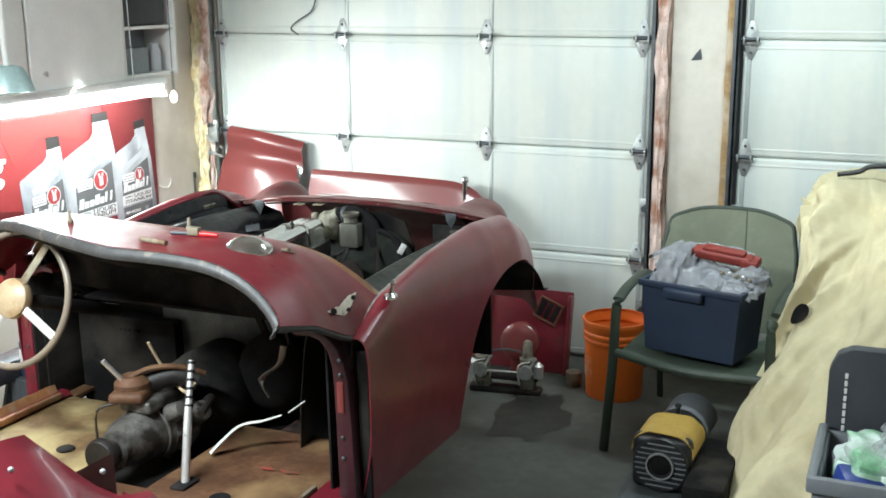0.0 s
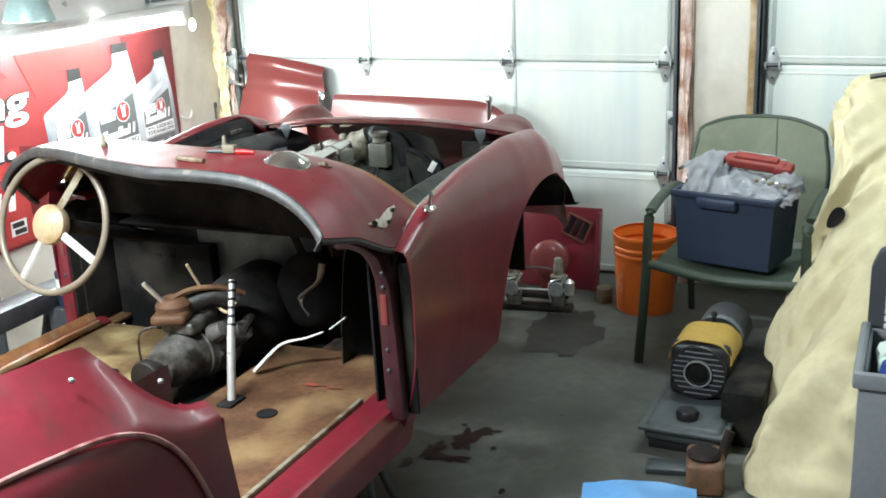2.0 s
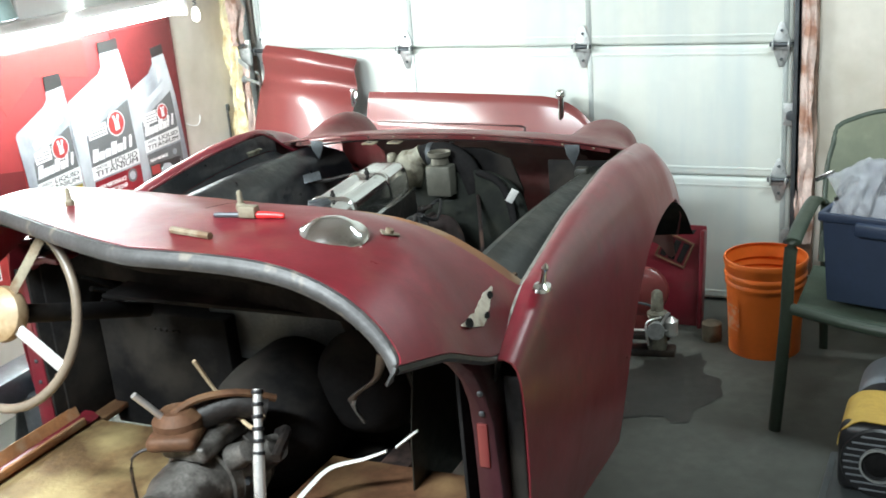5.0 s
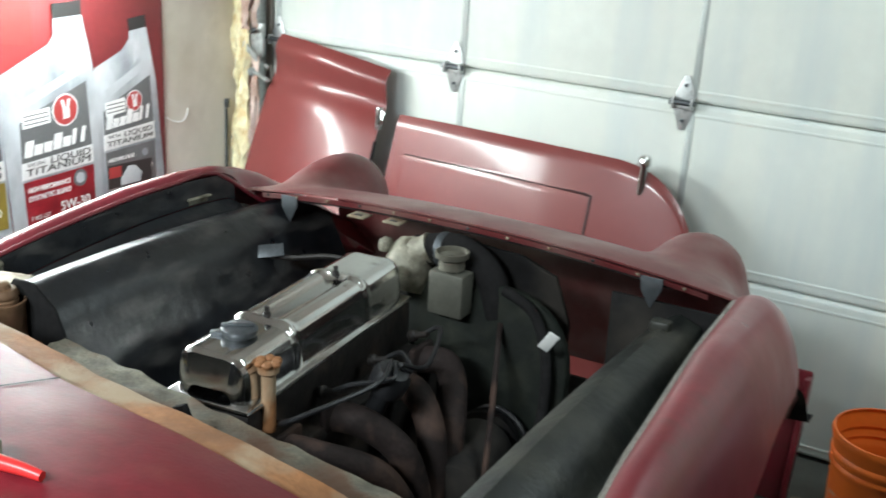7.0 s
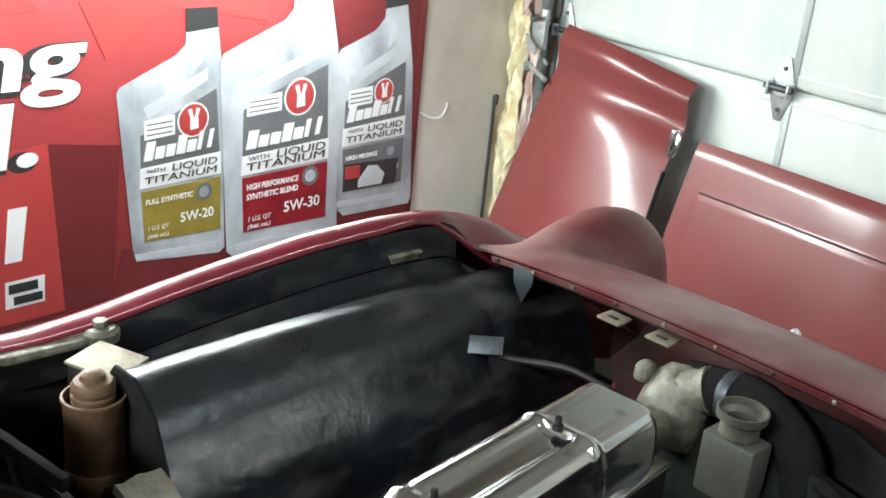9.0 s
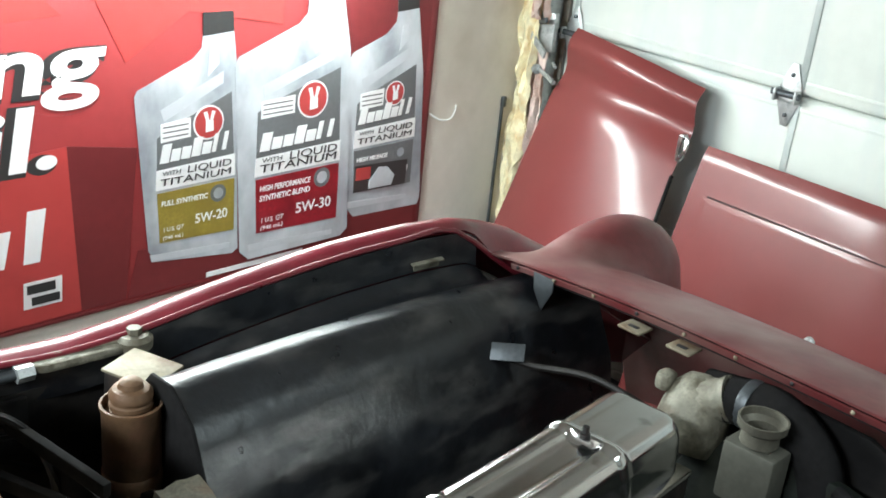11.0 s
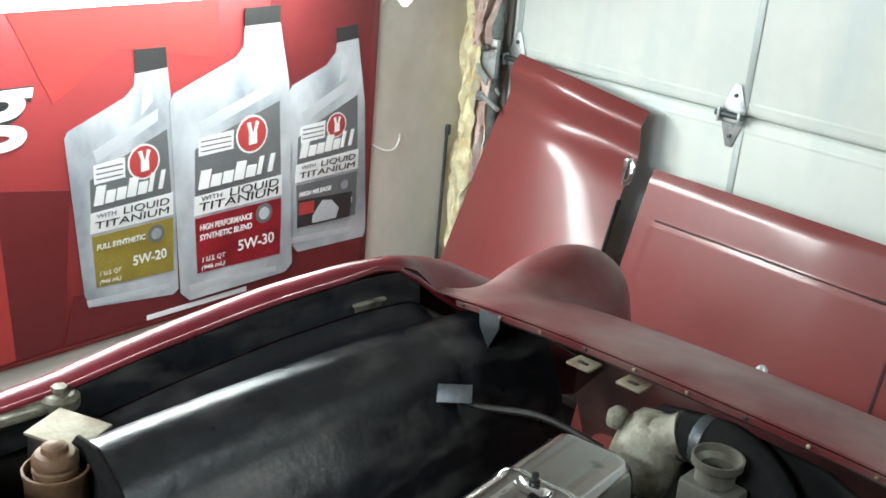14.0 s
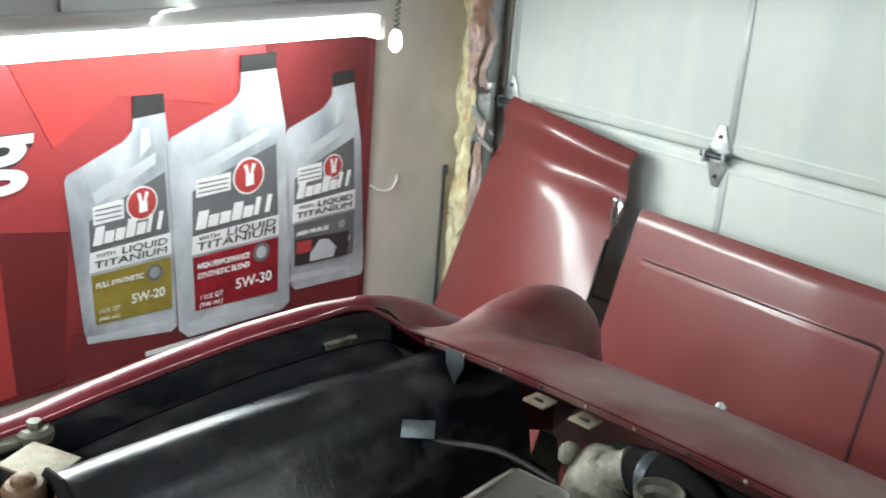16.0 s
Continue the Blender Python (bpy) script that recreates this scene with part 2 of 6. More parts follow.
def shell(bm, t):
    """Gives a sheet a thickness t."""
    bmesh.ops.recalc_face_normals(bm, faces=bm.faces)
    bm.normal_update()
    edges = [e for e in bm.edges if e.is_boundary]
    faces = bm.faces[:]
    twin = {v: bm.verts.new(v.co - v.normal * t) for v in bm.verts[:]}
    for f in faces:
        bm.faces.new([twin[v] for v in reversed(f.verts)])
    for e in edges:
        a, b = e.verts
        bm.faces.new((a, b, twin[b], twin[a]))
    return bm


def lathe(prof, n=28, cap=True):
    """Turned shape round z from (radius, z) pairs."""
    bm = bmesh.new()
    rings = [[bm.verts.new((r * math.cos(2 * math.pi * i / n), r * math.sin(2 * math.pi * i / n), z)) for i in range(n)] for r, z in prof]
    for a, b in zip(rings, rings[1:]):
        for i in range(n):
            bm.faces.new((a[i], a[(i + 1) % n], b[(i + 1) % n], b[i]))
    if cap:
        bm.faces.new(rings[0])
        bm.faces.new(rings[-1])
    return bm


def smooth_path(pts, k=6):
    pts = [Vector(p) for p in pts]
    if len(pts) < 3:
        return pts
    out = []
    for i in range(len(pts) - 1):
        p0, p1, p2, p3 = pts[max(i - 1, 0)], pts[i], pts[i + 1], pts[min(i + 2, len(pts) - 1)]
        for s in range(k):
            t = s / k
            out.append(0.5 * (2 * p1 + (p2 - p0) * t + (2 * p0 - 5 * p1 + 4 * p2 - p3) * t * t + (3 * p1 - p0 - 3 * p2 + p3) * t ** 3))
    return out + [pts[-1]]


def tube(pts, r, n=10, k=6, loop=False, flat=1.0):
    """Pipe along points; r a radius or a function of 0..1."""
    path = smooth_path(pts, k) if not loop else [Vector(p) for p in pts]
    bm = bmesh.new()
    rings, up = [], Vector((0.13, 0.21, 0.97))
    m = len(path)
    for i, p in enumerate(path):
        a = path[(i - 1) % m] if loop or i else p
        b = path[(i + 1) % m] if loop or i < m - 1 else p
        d = (b - a).normalized()
        s = d.cross(up).normalized()
        w = s.cross(d)
        rad = r(i / (m - 1)) if callable(r) else r
        rings.append([bm.verts.new(p + rad * (math.cos(2 * math.pi * j / n) * s + flat * math.sin(2 * math.pi * j / n) * w)) for j in range(n)])
    for a, b in list(zip(rings, rings[1:])) + ([(rings[-1], rings[0])] if loop else []):
        for j in range(n):
            bm.faces.new((a[j], a[(j + 1) % n], b[(j + 1) % n], b[j]))
    if not loop:
        bm.faces.new(rings[0])
        bm.faces.new(rings[-1])
    return bm


def slab(outline, depth, bev=0.0):
    """A flat polygon in x, y, raised by depth along z."""
    bm = bmesh.new()
    f = bm.faces.new([bm.verts.new((x, y, 0)) for x, y in outline])
    r = bmesh.ops.extrude_face_region(bm, geom=[f])
    bmesh.ops.translate(bm, vec=(0, 0, depth), verts=[g for g in r["geom"] if isinstance(g, bmesh.types.BMVert)])
    if bev:
        bmesh.ops.bevel(bm, geom=bm.edges[:], offset=bev, segments=2, profile=0.5, affect="EDGES")
    return bm


def lerp(v, xs, ys):
    return float(np.interp(v, xs, ys))


def n3(x, y, z):
    return noise.noise(Vector((x, y, z)))


# ---- garage shell ----
WALL_X, DOOR_Y, TOP = -0.885, 5.0, 2.5
solo("floor", box(-1.2, -3.2, -0.12, 5.2, 5.3, 0.0, 0), CONC, "grey stained concrete garage floor", "floor", kind="structure")
solo("wall_west", box(-1.05, -3.2, 0, WALL_X, 5.3, TOP, 0), DRYWALL, "cream painted drywall side wall", "wall", kind="structure")
solo("wall_east", box(5.0, -3.2, 0, 5.2, 5.3, TOP, 0), DRYWALL, "cream painted drywall wall", "wall", kind="structure")
solo("wall_south", box(WALL_X, -3.2, 0, 5.0, -3.0, TOP, 0), DRYWALL, "cream painted drywall back wall", "wall", kind="structure")
solo("ceiling", box(-1.05, -3.2, TOP, 5.2, 5.3, TOP + 0.1, 0), CEIL, "unseen ceiling over the garage, pale to bounce light", "ceiling", kind="structure")
solo("wall_north", join(box(WALL_X, 5.03, 0, -0.77, 5.3, TOP, 0), box(-0.77, 5.03, 2.16, 4.9, 5.3, TOP, 0), box(4.55, 5.03, 0, 5.0, 5.3, 2.16, 0)),
     DRYWALL, "cream drywall round the overhead doors", "wall", kind="structure")
solo("wall_pier", box(1.765, 4.985, 0, 2.015, 5.2, TOP, 0.003), DRYWALL, "cream drywall pier between the two overhead doors", "wall", kind="structure")


def sectional_door(x0, cols, label):
    door = thing("overhead_door", label, "garage door", pose(x0, DOOR_Y, 0), "overhead doors", "structure")
    w = cols * 0.806
    for r in range(4):
        z0 = 0.012 + r * 0.5335
        body = box(0, 0.0, z0, w, 0.045, z0 + 0.5315, 0.016, 4)
        sec = part("door_section", body, DOORWHITE, door)
        for dz in (0.035, 0.495):
            part("stiffening_rib", box(0.02, -0.0022, z0 + dz - 0.005, w - 0.02, 0.002, z0 + dz + 0.005, 0.002), DOORWHITE, sec)
        for c in range(cols + 1):
            xx = min(max(c * 0.806, 0.03), w - 0.03)
            part("stile", box(xx - 0.010, -0.004, z0 + 0.018, xx + 0.010, 0.001, z0 + 0.514, 0.002), STILE, sec)
    for r in (1, 2, 3):
        z = 0.0095 + r * 0.5335
        for c in range(cols + 1):
            xx = min(max(c * 0.806 - 0.025, 0.035), w - 0.045)
            h = part("hinge", join(
                slab([(-0.034, -0.016), (-0.009, -0.085), (0.009, -0.085), (0.034, -0.016), (0.034, 0.016), (0.009, 0.085), (-0.009, 0.085), (-0.034, 0.016)], 0.004, 0.0012)), ZINC, door,
                "galvanised diamond-shaped hinge plate", Matrix.Translation((xx, -0.005, z)) @ Euler((radians(90), 0, 0)).to_matrix().to_4x4())
            part("knuckle", join(box(-0.028, -0.02, 0.004, 0.028, 0.0, 0.014, 0.003), box(-0.034, -0.018, 0.004, -0.026, 0.018, 0.034, 0.003), box(0.026, -0.018, 0.004, 0.034, 0.018, 0.034, 0.003)), ZINC, h)
            part("roller_stem", tube([(-0.042, 0.004, 0.022), (0.040, 0.004, 0.022)], 0.009, 10), DKSTEEL, h)
            for bx, bz in ((0, 0.055), (0, -0.055)):
                part("bolt", moved(lathe([(0.006, 0.004), (0.006, 0.009), (0.003, 0.011)], 8), Matrix.Translation((bx, bz, 0))), DKSTEEL, h)
    return door


STILE = mat("door_stile_strip", (0.46, 0.50, 0.49), 0.4, 0.2, 0.1, 9)
sectional_door(-0.745, 3, "white steel sectional overhead door with hinges, closed")
sectional_door(2.085, 3, "white steel sectional overhead door in the second bay, closed")

for x, lab in ((1.70, "grey vertical steel door track"), (2.068, "grey vertical steel door track"), (-0.772, "grey vertical steel door track")):
    solo("door_track", join(box(x - 0.006, 4.93, 0.05, x + 0.006, 4.99, 2.2, 0.002), box(x - 0.02, 4.93, 0.05, x + 0.006, 4.936, 2.2, 0.002)), ZINC if x < 0 else DKSTEEL, lab, "door track", group="door tracks")
for x, z in ((1.672, 0.81), (1.672, 0.30), (2.10, 0.81)):
    t = thing("lock_bracket", "small galvanised latch bracket on the overhead door", "latch", pose(x, 4.985, z), "door brackets")
    part("plate", box(-0.03, -0.012, -0.045, 0.02, 0.0, 0.045, 0.003), ZINC, t)
    part("roller", moved(lathe([(0.016, -0.02), (0.018, -0.012), (0.018, 0.012), (0.016, 0.02)], 12), pose(0.0, -0.03, 0, 90)), DKSTEEL, t)


def rough_board(x0, x1, y0, y1, z1, seed, amp=0.008):
    def f(a, b):
        ang = 4 * b
        k, s = int(ang) % 4, ang - int(ang)
        cs = [(x0, y0), (x1, y0), (x1, y1), (x0, y1)]
        (ax, ay), (bx, by) = cs[k], cs[(k + 1) % 4]
        z = a * z1
        d = amp * n3(z * 6 + seed, k * 3.1 + s, seed)
        return (ax + (bx - ax) * s + d, ay + (by - ay) * s + d * 0.7, z)
    return grid(f, 60, 8, True)


solo("door_jamb", rough_board(1.712, 1.765, 4.955, 5.05, 2.45, 3), WOODJ, "weathered bare wooden door jamb with torn paper", "door jamb", kind="structure")
solo("jamb_strip", rough_board(2.015, 2.052, 4.965, 5.05, 2.45, 9, 0.005), WOODB, "raw pine strip beside the second overhead door", "trim", kind="structure")


def ragged(x0, x1, y, z0, z1, seed, fold, n=70):
    def f(a, b):
        z = z0 + (z1 - z0) * a
        e = 0.35 * (x1 - x0) * n3(z * 5, seed, b * 1.5)
        return (x0 + (x1 - x0) * b + e, y - fold * (0.4 + n3(z * 9, b * 4 + seed, seed)) - 0.25 * fold * n3(z * 31, b * 13, seed), z)
    return shell(grid(f, n, 10), 0.006)


ins = thing("wall_insulation", "torn yellow glass wool batt hanging beside the door", "insulation", pose(0, 0, 0))
part("batt", ragged(-0.885, -0.80, 4.965, 0.42, 2.3, 2, 0.05), INSUL, ins)
part("batt", ragged(-0.84, -0.79, 4.925, 0.50, 1.2, 7, 0.035), INSUL, ins)
part("facing_paper", ragged(-0.80, -0.755, 4.945, 0.62, 1.9, 11, 0.045), PINK, ins, "torn pinkish facing paper")
part("facing_paper", ragged(-0.79, -0.76, 4.90, 1.12, 1.55, 15, 0.04), PINK, ins, "torn pinkish facing paper")
solo("jamb_paper", ragged(1.70, 1.755, 4.95, 0.3, 2.2, 21, 0.022), PINK, "torn pinkish paper stuck along the door jamb", "paper")
solo("steel_angle", join(box(-0.884, 4.888, 0, -0.876, 4.898, 0.81, 0.002), box(-0.884, 4.885, 0.81, -0.870, 4.902, 0.845, 0.004)), DKSTEEL, "thin dark steel angle standing against the wall", "steel angle")
solo("wire_hook", tube([(-0.880, 4.565, 0.828), (-0.868, 4.60, 0.808), (-0.866, 4.64, 0.806), (-0.880, 4.675, 0.822), (-0.882, 4.68, 0.842)], 0.0028, 6), WHITEP, "thin white wire hooked on the wall", "wire")
tr = thing("spring_bracket", "galvanised spring bracket with bolts beside the door", "bracket", pose(-0.755, 4.93, 1.08))
part("plate", box(-0.03, -0.02, -0.06, 0.03, 0.0, 0.06, 0.003), ZINC, tr)
part("arm", moved(box(-0.06, -0.03, -0.012, 0.07, -0.022, 0.012, 0.003), pose(0, -0.02, -0.035, 0, 20, -25)), ZINC, tr)
part("arm", moved(box(-0.05, -0.03, -0.008, 0.06, -0.02, 0.008, 0.003), pose(0, -0.01, 0.03, 0, -15, -35)), DKSTEEL, tr)
part("bolt", tube([(-0.05, 0.0, -0.12), (0.0, -0.02, -0.122), (0.10, -0.075, -0.13)], 0.0075, 8), ZINC, tr)
part("washer", moved(lathe([(0.016, 0), (0.016, 0.006), (0.008, 0.007)], 12), pose(-0.02, -0.02, -0.12, 90, 0, 60)), ZINC, tr)

solo("hanging_wire", tube([(-0.10, 4.985, 1.86), (-0.13, 4.975, 1.74), (-0.22, 4.97, 1.68), (-0.26, 4.97, 1.64), (-0.22, 4.975, 1.61)], 0.004, 6), DKSTEEL, "thin dark wire hanging on the overhead door", "wire")
solo("wall_scrap", moved(slab([(0, 0), (0.05, 0.005), (0.042, 0.055), (0.02, 0.03)], 0.003), pose(1.855, 4.984, 1.515, 90)), DKSTEEL, "small dark metal scrap nailed to the pier", "scrap")

# stains on the floor
def blot(cx, cy, rx, ry, seed, z, amp=0.45):
    bm = bmesh.new()
    mid = bm.verts.new((cx, cy, z))
    ring = []
    for i in range(64):
        a = 2 * math.pi * i / 64
        k = max(0.25, 1 + amp * (n3(math.cos(a) * 1.7, math.sin(a) * 1.7, seed) + 0.5 * n3(math.cos(a) * 5, math.sin(a) * 5, seed + 3)))
        ring.append(bm.verts.new((cx + rx * math.cos(a) * k, cy + ry * math.sin(a) * k, z - 0.001)))
    for i in range(64):
        bm.faces.new((mid, ring[i], ring[(i + 1) % 64]))
    return bm


solo("damp_patch", blot(1.36, 4.16, 0.16, 0.30, 4.0, 0.004), DAMP, "dark damp stain on the concrete floor", "stain", kind="stuff")
oil = join(blot(1.355, 3.05, 0.045, 0.075, 1.0, 0.004, 0.9), blot(1.405, 3.135, 0.028, 0.028, 2.2, 0.0045, 0.9), blot(1.27, 2.94, 0.035, 0.06, 3.3, 0.005, 0.9), blot(1.345, 2.91, 0.06, 0.025, 7.1, 0.0055, 0.9), blot(1.22, 2.83, 0.02, 0.03, 8.3, 0.004, 0.8), blot(1.60, 2.75, 0.010, 0.016, 5, 0.004), blot(1.62, 3.35, 0.010, 0.010, 6, 0.004), blot(1.47, 3.02, 0.010, 0.014, 9, 0.004), blot(1.30, 3.16, 0.012, 0.010, 4, 0.004))
solo("oil_spill", oil, OIL, "black oil spill on the concrete floor", "stain", kind="stuff")

# ---- banner ----
BX = WALL_X + 0.004
TO_WALL = Matrix(((0, 0, 1, 0), (1, 0, 0, 0), (0, 1, 0, 0), (0, 0, 0, 1)))   # x -> y, y -> z, z -> x
banner = thing("oil_banner", "large red vinyl banner showing three silver oil bottles", "banner", Matrix.Translation((BX, 0, 0)))


def flat(name, outline, material, lift, parent=None, label=""):
    return part(name, slab(outline, 0.0015), material, parent or banner, label, TO_WALL @ Matrix.Translation((0, 0, lift)), False)


def letters(body, size, y, z, material, lift, bold=0.0, shear=0.0, width=None, turn=0.0, parent=None):
    c = bpy.data.curves.new("text", "FONT")
    c.body, c.size, c.offset, c.shear, c.extrude = body, size, bold, shear, 0.0006
    o = bpy.data.objects.new("text", c)
    me = bpy.data.meshes.new_from_object(o)
    bpy.data.objects.remove(o)
    me.materials.append(material)
    sx = 1.0
    if width:
        xs = [v.co.x for v in me.vertices]
        sx = width / (max(xs) - min(xs))
    t = new("lettering", me)
    t.parent = parent or banner
    t.matrix_basis = TO_WALL @ Matrix.Translation((y, z, lift)) @ pose(0, 0, 0, 0, 0, turn) @ Matrix.Diagonal((sx, 1, 1, 1))
    return t


part("sheet", box(0, 1.9, 0.462, 0.003, 4.552, 1.30, 0.001), BAN_RED, banner)
part("hem", box(0, 4.53, 0.462, 0.006, 4.556, 1.30, 0.001), BAN_DARK, banner)
part("hem", box(0, 1.9, 0.458, 0.005, 4.552, 0.47, 0.001), BAN_DARK, banner)
flat("patch", [(3.40, 0.90), (3.58, 0.87), (3.545, 0.475), (3.425, 0.475)], BAN_DARK, 0.0040)
flat("patch", [(3.15, 0.88), (3.40, 0.90), (3.425, 0.475), (3.15, 0.475)], BAN_BRIGHT, 0.0042)
flat("patch", [(3.55, 1.08), (3.72, 1.19), (4.0, 1.14), (4.0, 1.29), (3.45, 1.29)], BAN_BRIGHT, 0.0041)
flat("patch", [(4.16, 1.29), (4.53, 1.29), (4.53, 0.475), (4.3, 0.475), (4.2, 0.9)], BAN_DARK, 0.0043)
flat("patch", [(3.58, 0.60), (4.1, 0.60), (4.53, 0.50), (4.53, 0.475), (3.55, 0.475)], BAN_DARK, 0.0039)
flat("patch", [(2.4, 1.29), (2.75, 1.29), (2.95, 0.475), (2.5, 0.475)], BAN_DARK, 0.0038)
flat("patch", [(2.95, 1.29), (3.3, 1.29), (3.4, 1.2), (3.0, 1.17)], BAN_BRIGHT, 0.0038)


def bottle(s, body, cap, label_col, lab, circ, visc, kind_text, lift):
    """One printed bottle: silhouette, shading streaks, cap and its label."""
    bt = flat("bottle", body, BAN_SILVER, lift)
    flat("bottle_cap", cap, BAN_BLACK, lift + 0.0006)
    y0, y1, z0, z1, zm = lab
    w = y1 - y0
    flat("highlight", [(y0 + 0.02, z1 - 0.01), (y1 - 0.03, z1 + 0.07), (y1 - 0.03, z1 + 0.10), (y0 + 0.01, z1 + 0.02)], BAN_SHINE, lift + 0.0006)
    flat("highlight", [(y1 - 0.35 * w, z1 + 0.09), (y1 - 0.2 * w, z1 + 0.12), (y1 - 0.22 * w, z1 + 0.165), (y1 - 0.32 * w, z1 + 0.165)], BAN_SHINE, lift + 0.0007)
    flat("highlight", [(y0 - 0.02, z0 - 0.02), (y1 + 0.0, z0 - 0.035), (y1, z0 - 0.05), (y0 - 0.015, z0 - 0.04)], BAN_SHINE, lift + 0.0006)
    flat("label_field", [(y0, zm), (y1 + 0.01, zm), (y1 - 0.005, z1 + 0.045), (y0 + 0.25 * w, z1 - 0.02), (y0, z1 - 0.05)], BAN_GREY, lift + 0.0012)
    flat("label_band", [(y0 - 0.004, zm - 0.008), (y1 + 0.012, zm - 0.004), (y1 + 0.010, zm + 0.056), (y0 - 0.002, zm + 0.045)], BAN_WHITE, lift + 0.0018)
    letters("LIQUID", 0.026 * s, y0 + w * 0.38, zm + 0.027, BAN_BLACK, lift + 0.0042, 0.0, 0.08, w * 0.60)
    letters("TITANIUM", 0.026 * s, y0 + w * 0.03, zm + 0.003, BAN_BLACK, lift + 0.0042, 0.0, 0.08, w * 0.95)
    letters("WITH", 0.015 * s, y0 + w * 0.06, zm + 0.030, BAN_GREY, lift + 0.0042, 0.0, 0.08, w * 0.24)
    flat("label_panel", [(y0 + 0.008, z0 + 0.008), (y1 + 0.012, z0), (y1 + 0.010, zm - 0.012), (y0, zm - 0.016)], label_col, lift + 0.0012)
    cy, cz, cr = circ
    ring = [(cy + cr * math.cos(2 * math.pi * i / 32), cz + cr * math.sin(2 * math.pi * i / 32)) for i in range(32)]
    flat("badge_rim", ring, BAN_WHITE, lift + 0.0018)
    flat("badge", [(cy + 0.9 * (p - cy), cz + 0.9 * (q - cz)) for p, q in ring], BAN_BRIGHT, lift + 0.0024)
    flat("badge_mark", [(cy - 0.2 * cr, cz - 0.55 * cr), (cy + 0.32 * cr, cz - 0.5 * cr), (cy + 0.3 * cr, cz + 0.1 * cr), (cy - 0.2 * cr, cz + 0.15 * cr)], BAN_WHITE, lift + 0.0030)
    flat("badge_mark", [(cy - 0.15 * cr, cz), (cy + 0.05 * cr, cz), (cy - 0.12 * cr, cz + 0.66 * cr), (cy - 0.36 * cr, cz + 0.62 * cr)], BAN_WHITE, lift + 0.0031)
    flat("badge_mark", [(cy + 0.05 * cr, cz), (cy + 0.22 * cr, cz), (cy + 0.42 * cr, cz + 0.62 * cr), (cy + 0.2 * cr, cz + 0.68 * cr)], BAN_WHITE, lift + 0.0032)
    flat("small_plate", [(y0 + 0.01, cz - 0.035), (cy - cr * 1.15, cz - 0.03), (cy - cr * 1.15, cz + 0.02), (y0 + 0.01, cz + 0.012)], BAN_WHITE, lift + 0.0018)
    for i in range(3):
        zz = cz - 0.025 + 0.013 * i
        flat("print_bar", [(y0 + 0.016, zz), (cy - cr * 1.3, zz + 0.002), (cy - cr * 1.3, zz + 0.0055), (y0 + 0.016, zz + 0.0035)], BAN_GREY, lift + 0.0024)
    # the maker's name as plain slanted blocks
    for i in range(7):
        tall = i in (0, 3, 5, 6)
        p, q = y0 + w * (0.03 + 0.137 * i), y0 + w * (0.03 + 0.137 * i + (0.055 if i > 4 else 0.115))
        b0, h = zm + 0.062 + 0.012 * i / 7, (0.048 if tall else 0.031) * (0.8 + 0.2 * s)
        flat("name_block", [(p, b0), (q, b0), (q + 0.2 * h, b0 + h), (p + 0.2 * h, b0 + h)], BAN_WHITE, lift + 0.0030)
    letters(visc, 0.036 * s, y0 + w * 0.5, z0 + 0.042, BAN_WHITE, lift + 0.0028, 0.0006, 0.0, w * 0.45)
    for n, line in enumerate(kind_text.split("/")):
        letters(line, 0.019 * s, y0 + w * 0.05, zm - 0.052 - 0.023 * s * n, BAN_WHITE, lift + 0.0030, 0.0004, 0.10, w * min(0.62, 0.045 * len(line)))
    letters("1 U.S. QT", 0.016 * s, y0 + w * 0.07, z0 + 0.036, BAN_WHITE, lift + 0.0028, 0.0, 0.15, w * 0.27)
    letters("(946 mL)", 0.015 * s, y0 + w * 0.07, z0 + 0.014, BAN_WHITE, lift + 0.0028, 0.0, 0.15, w * 0.27)
    sy, sz = y0 + w * 0.82, zm - 0.045
    flat("seal", [(sy + 0.024 * s * math.cos(2 * math.pi * i / 20), sz + 0.024 * s * math.sin(2 * math.pi * i / 20)) for i in range(20)], BAN_GREY, lift + 0.0020)
    flat("seal_mark", [(sy + 0.015 * s * math.cos(2 * math.pi * i / 16), sz + 0.015 * s * math.sin(2 * math.pi * i / 16)) for i in range(16)], BAN_SILVER, lift + 0.0026)


bottle(1.0, [(3.759, 1.131), (3.848, 1.139), (3.858, 1.061), (3.877, 0.543), (3.86, 0.531), (3.63, 0.558), (3.608, 0.591), (3.572, 0.995), (3.58, 1.01), (3.73, 1.073), (3.756, 1.098)],
       [(3.758, 1.185), (3.845, 1.184), (3.848, 1.134), (3.759, 1.127)], BAN_GOLD, (3.632, 3.850, 0.60, 0.935, 0.758), (3.778, 0.908, 0.045), "5W-20", "FULL SYNTHETIC", 0.005)
bottle(0.95, [(4.396, 1.147), (4.477, 1.154), (4.516, 0.967), (4.55, 0.563), (4.54, 0.543), (4.282, 0.552), (4.259, 0.578), (4.23, 1.027), (4.242, 1.045), (4.36, 1.087), (4.395, 1.121)],
       [(4.392, 1.187), (4.472, 1.195), (4.477, 1.154), (4.396, 1.147)], BAN_GREY, (4.268, 4.490, 0.622, 0.945, 0.772), (4.408, 0.912, 0.037), "10W-30", "HIGH MILEAGE", 0.0052)
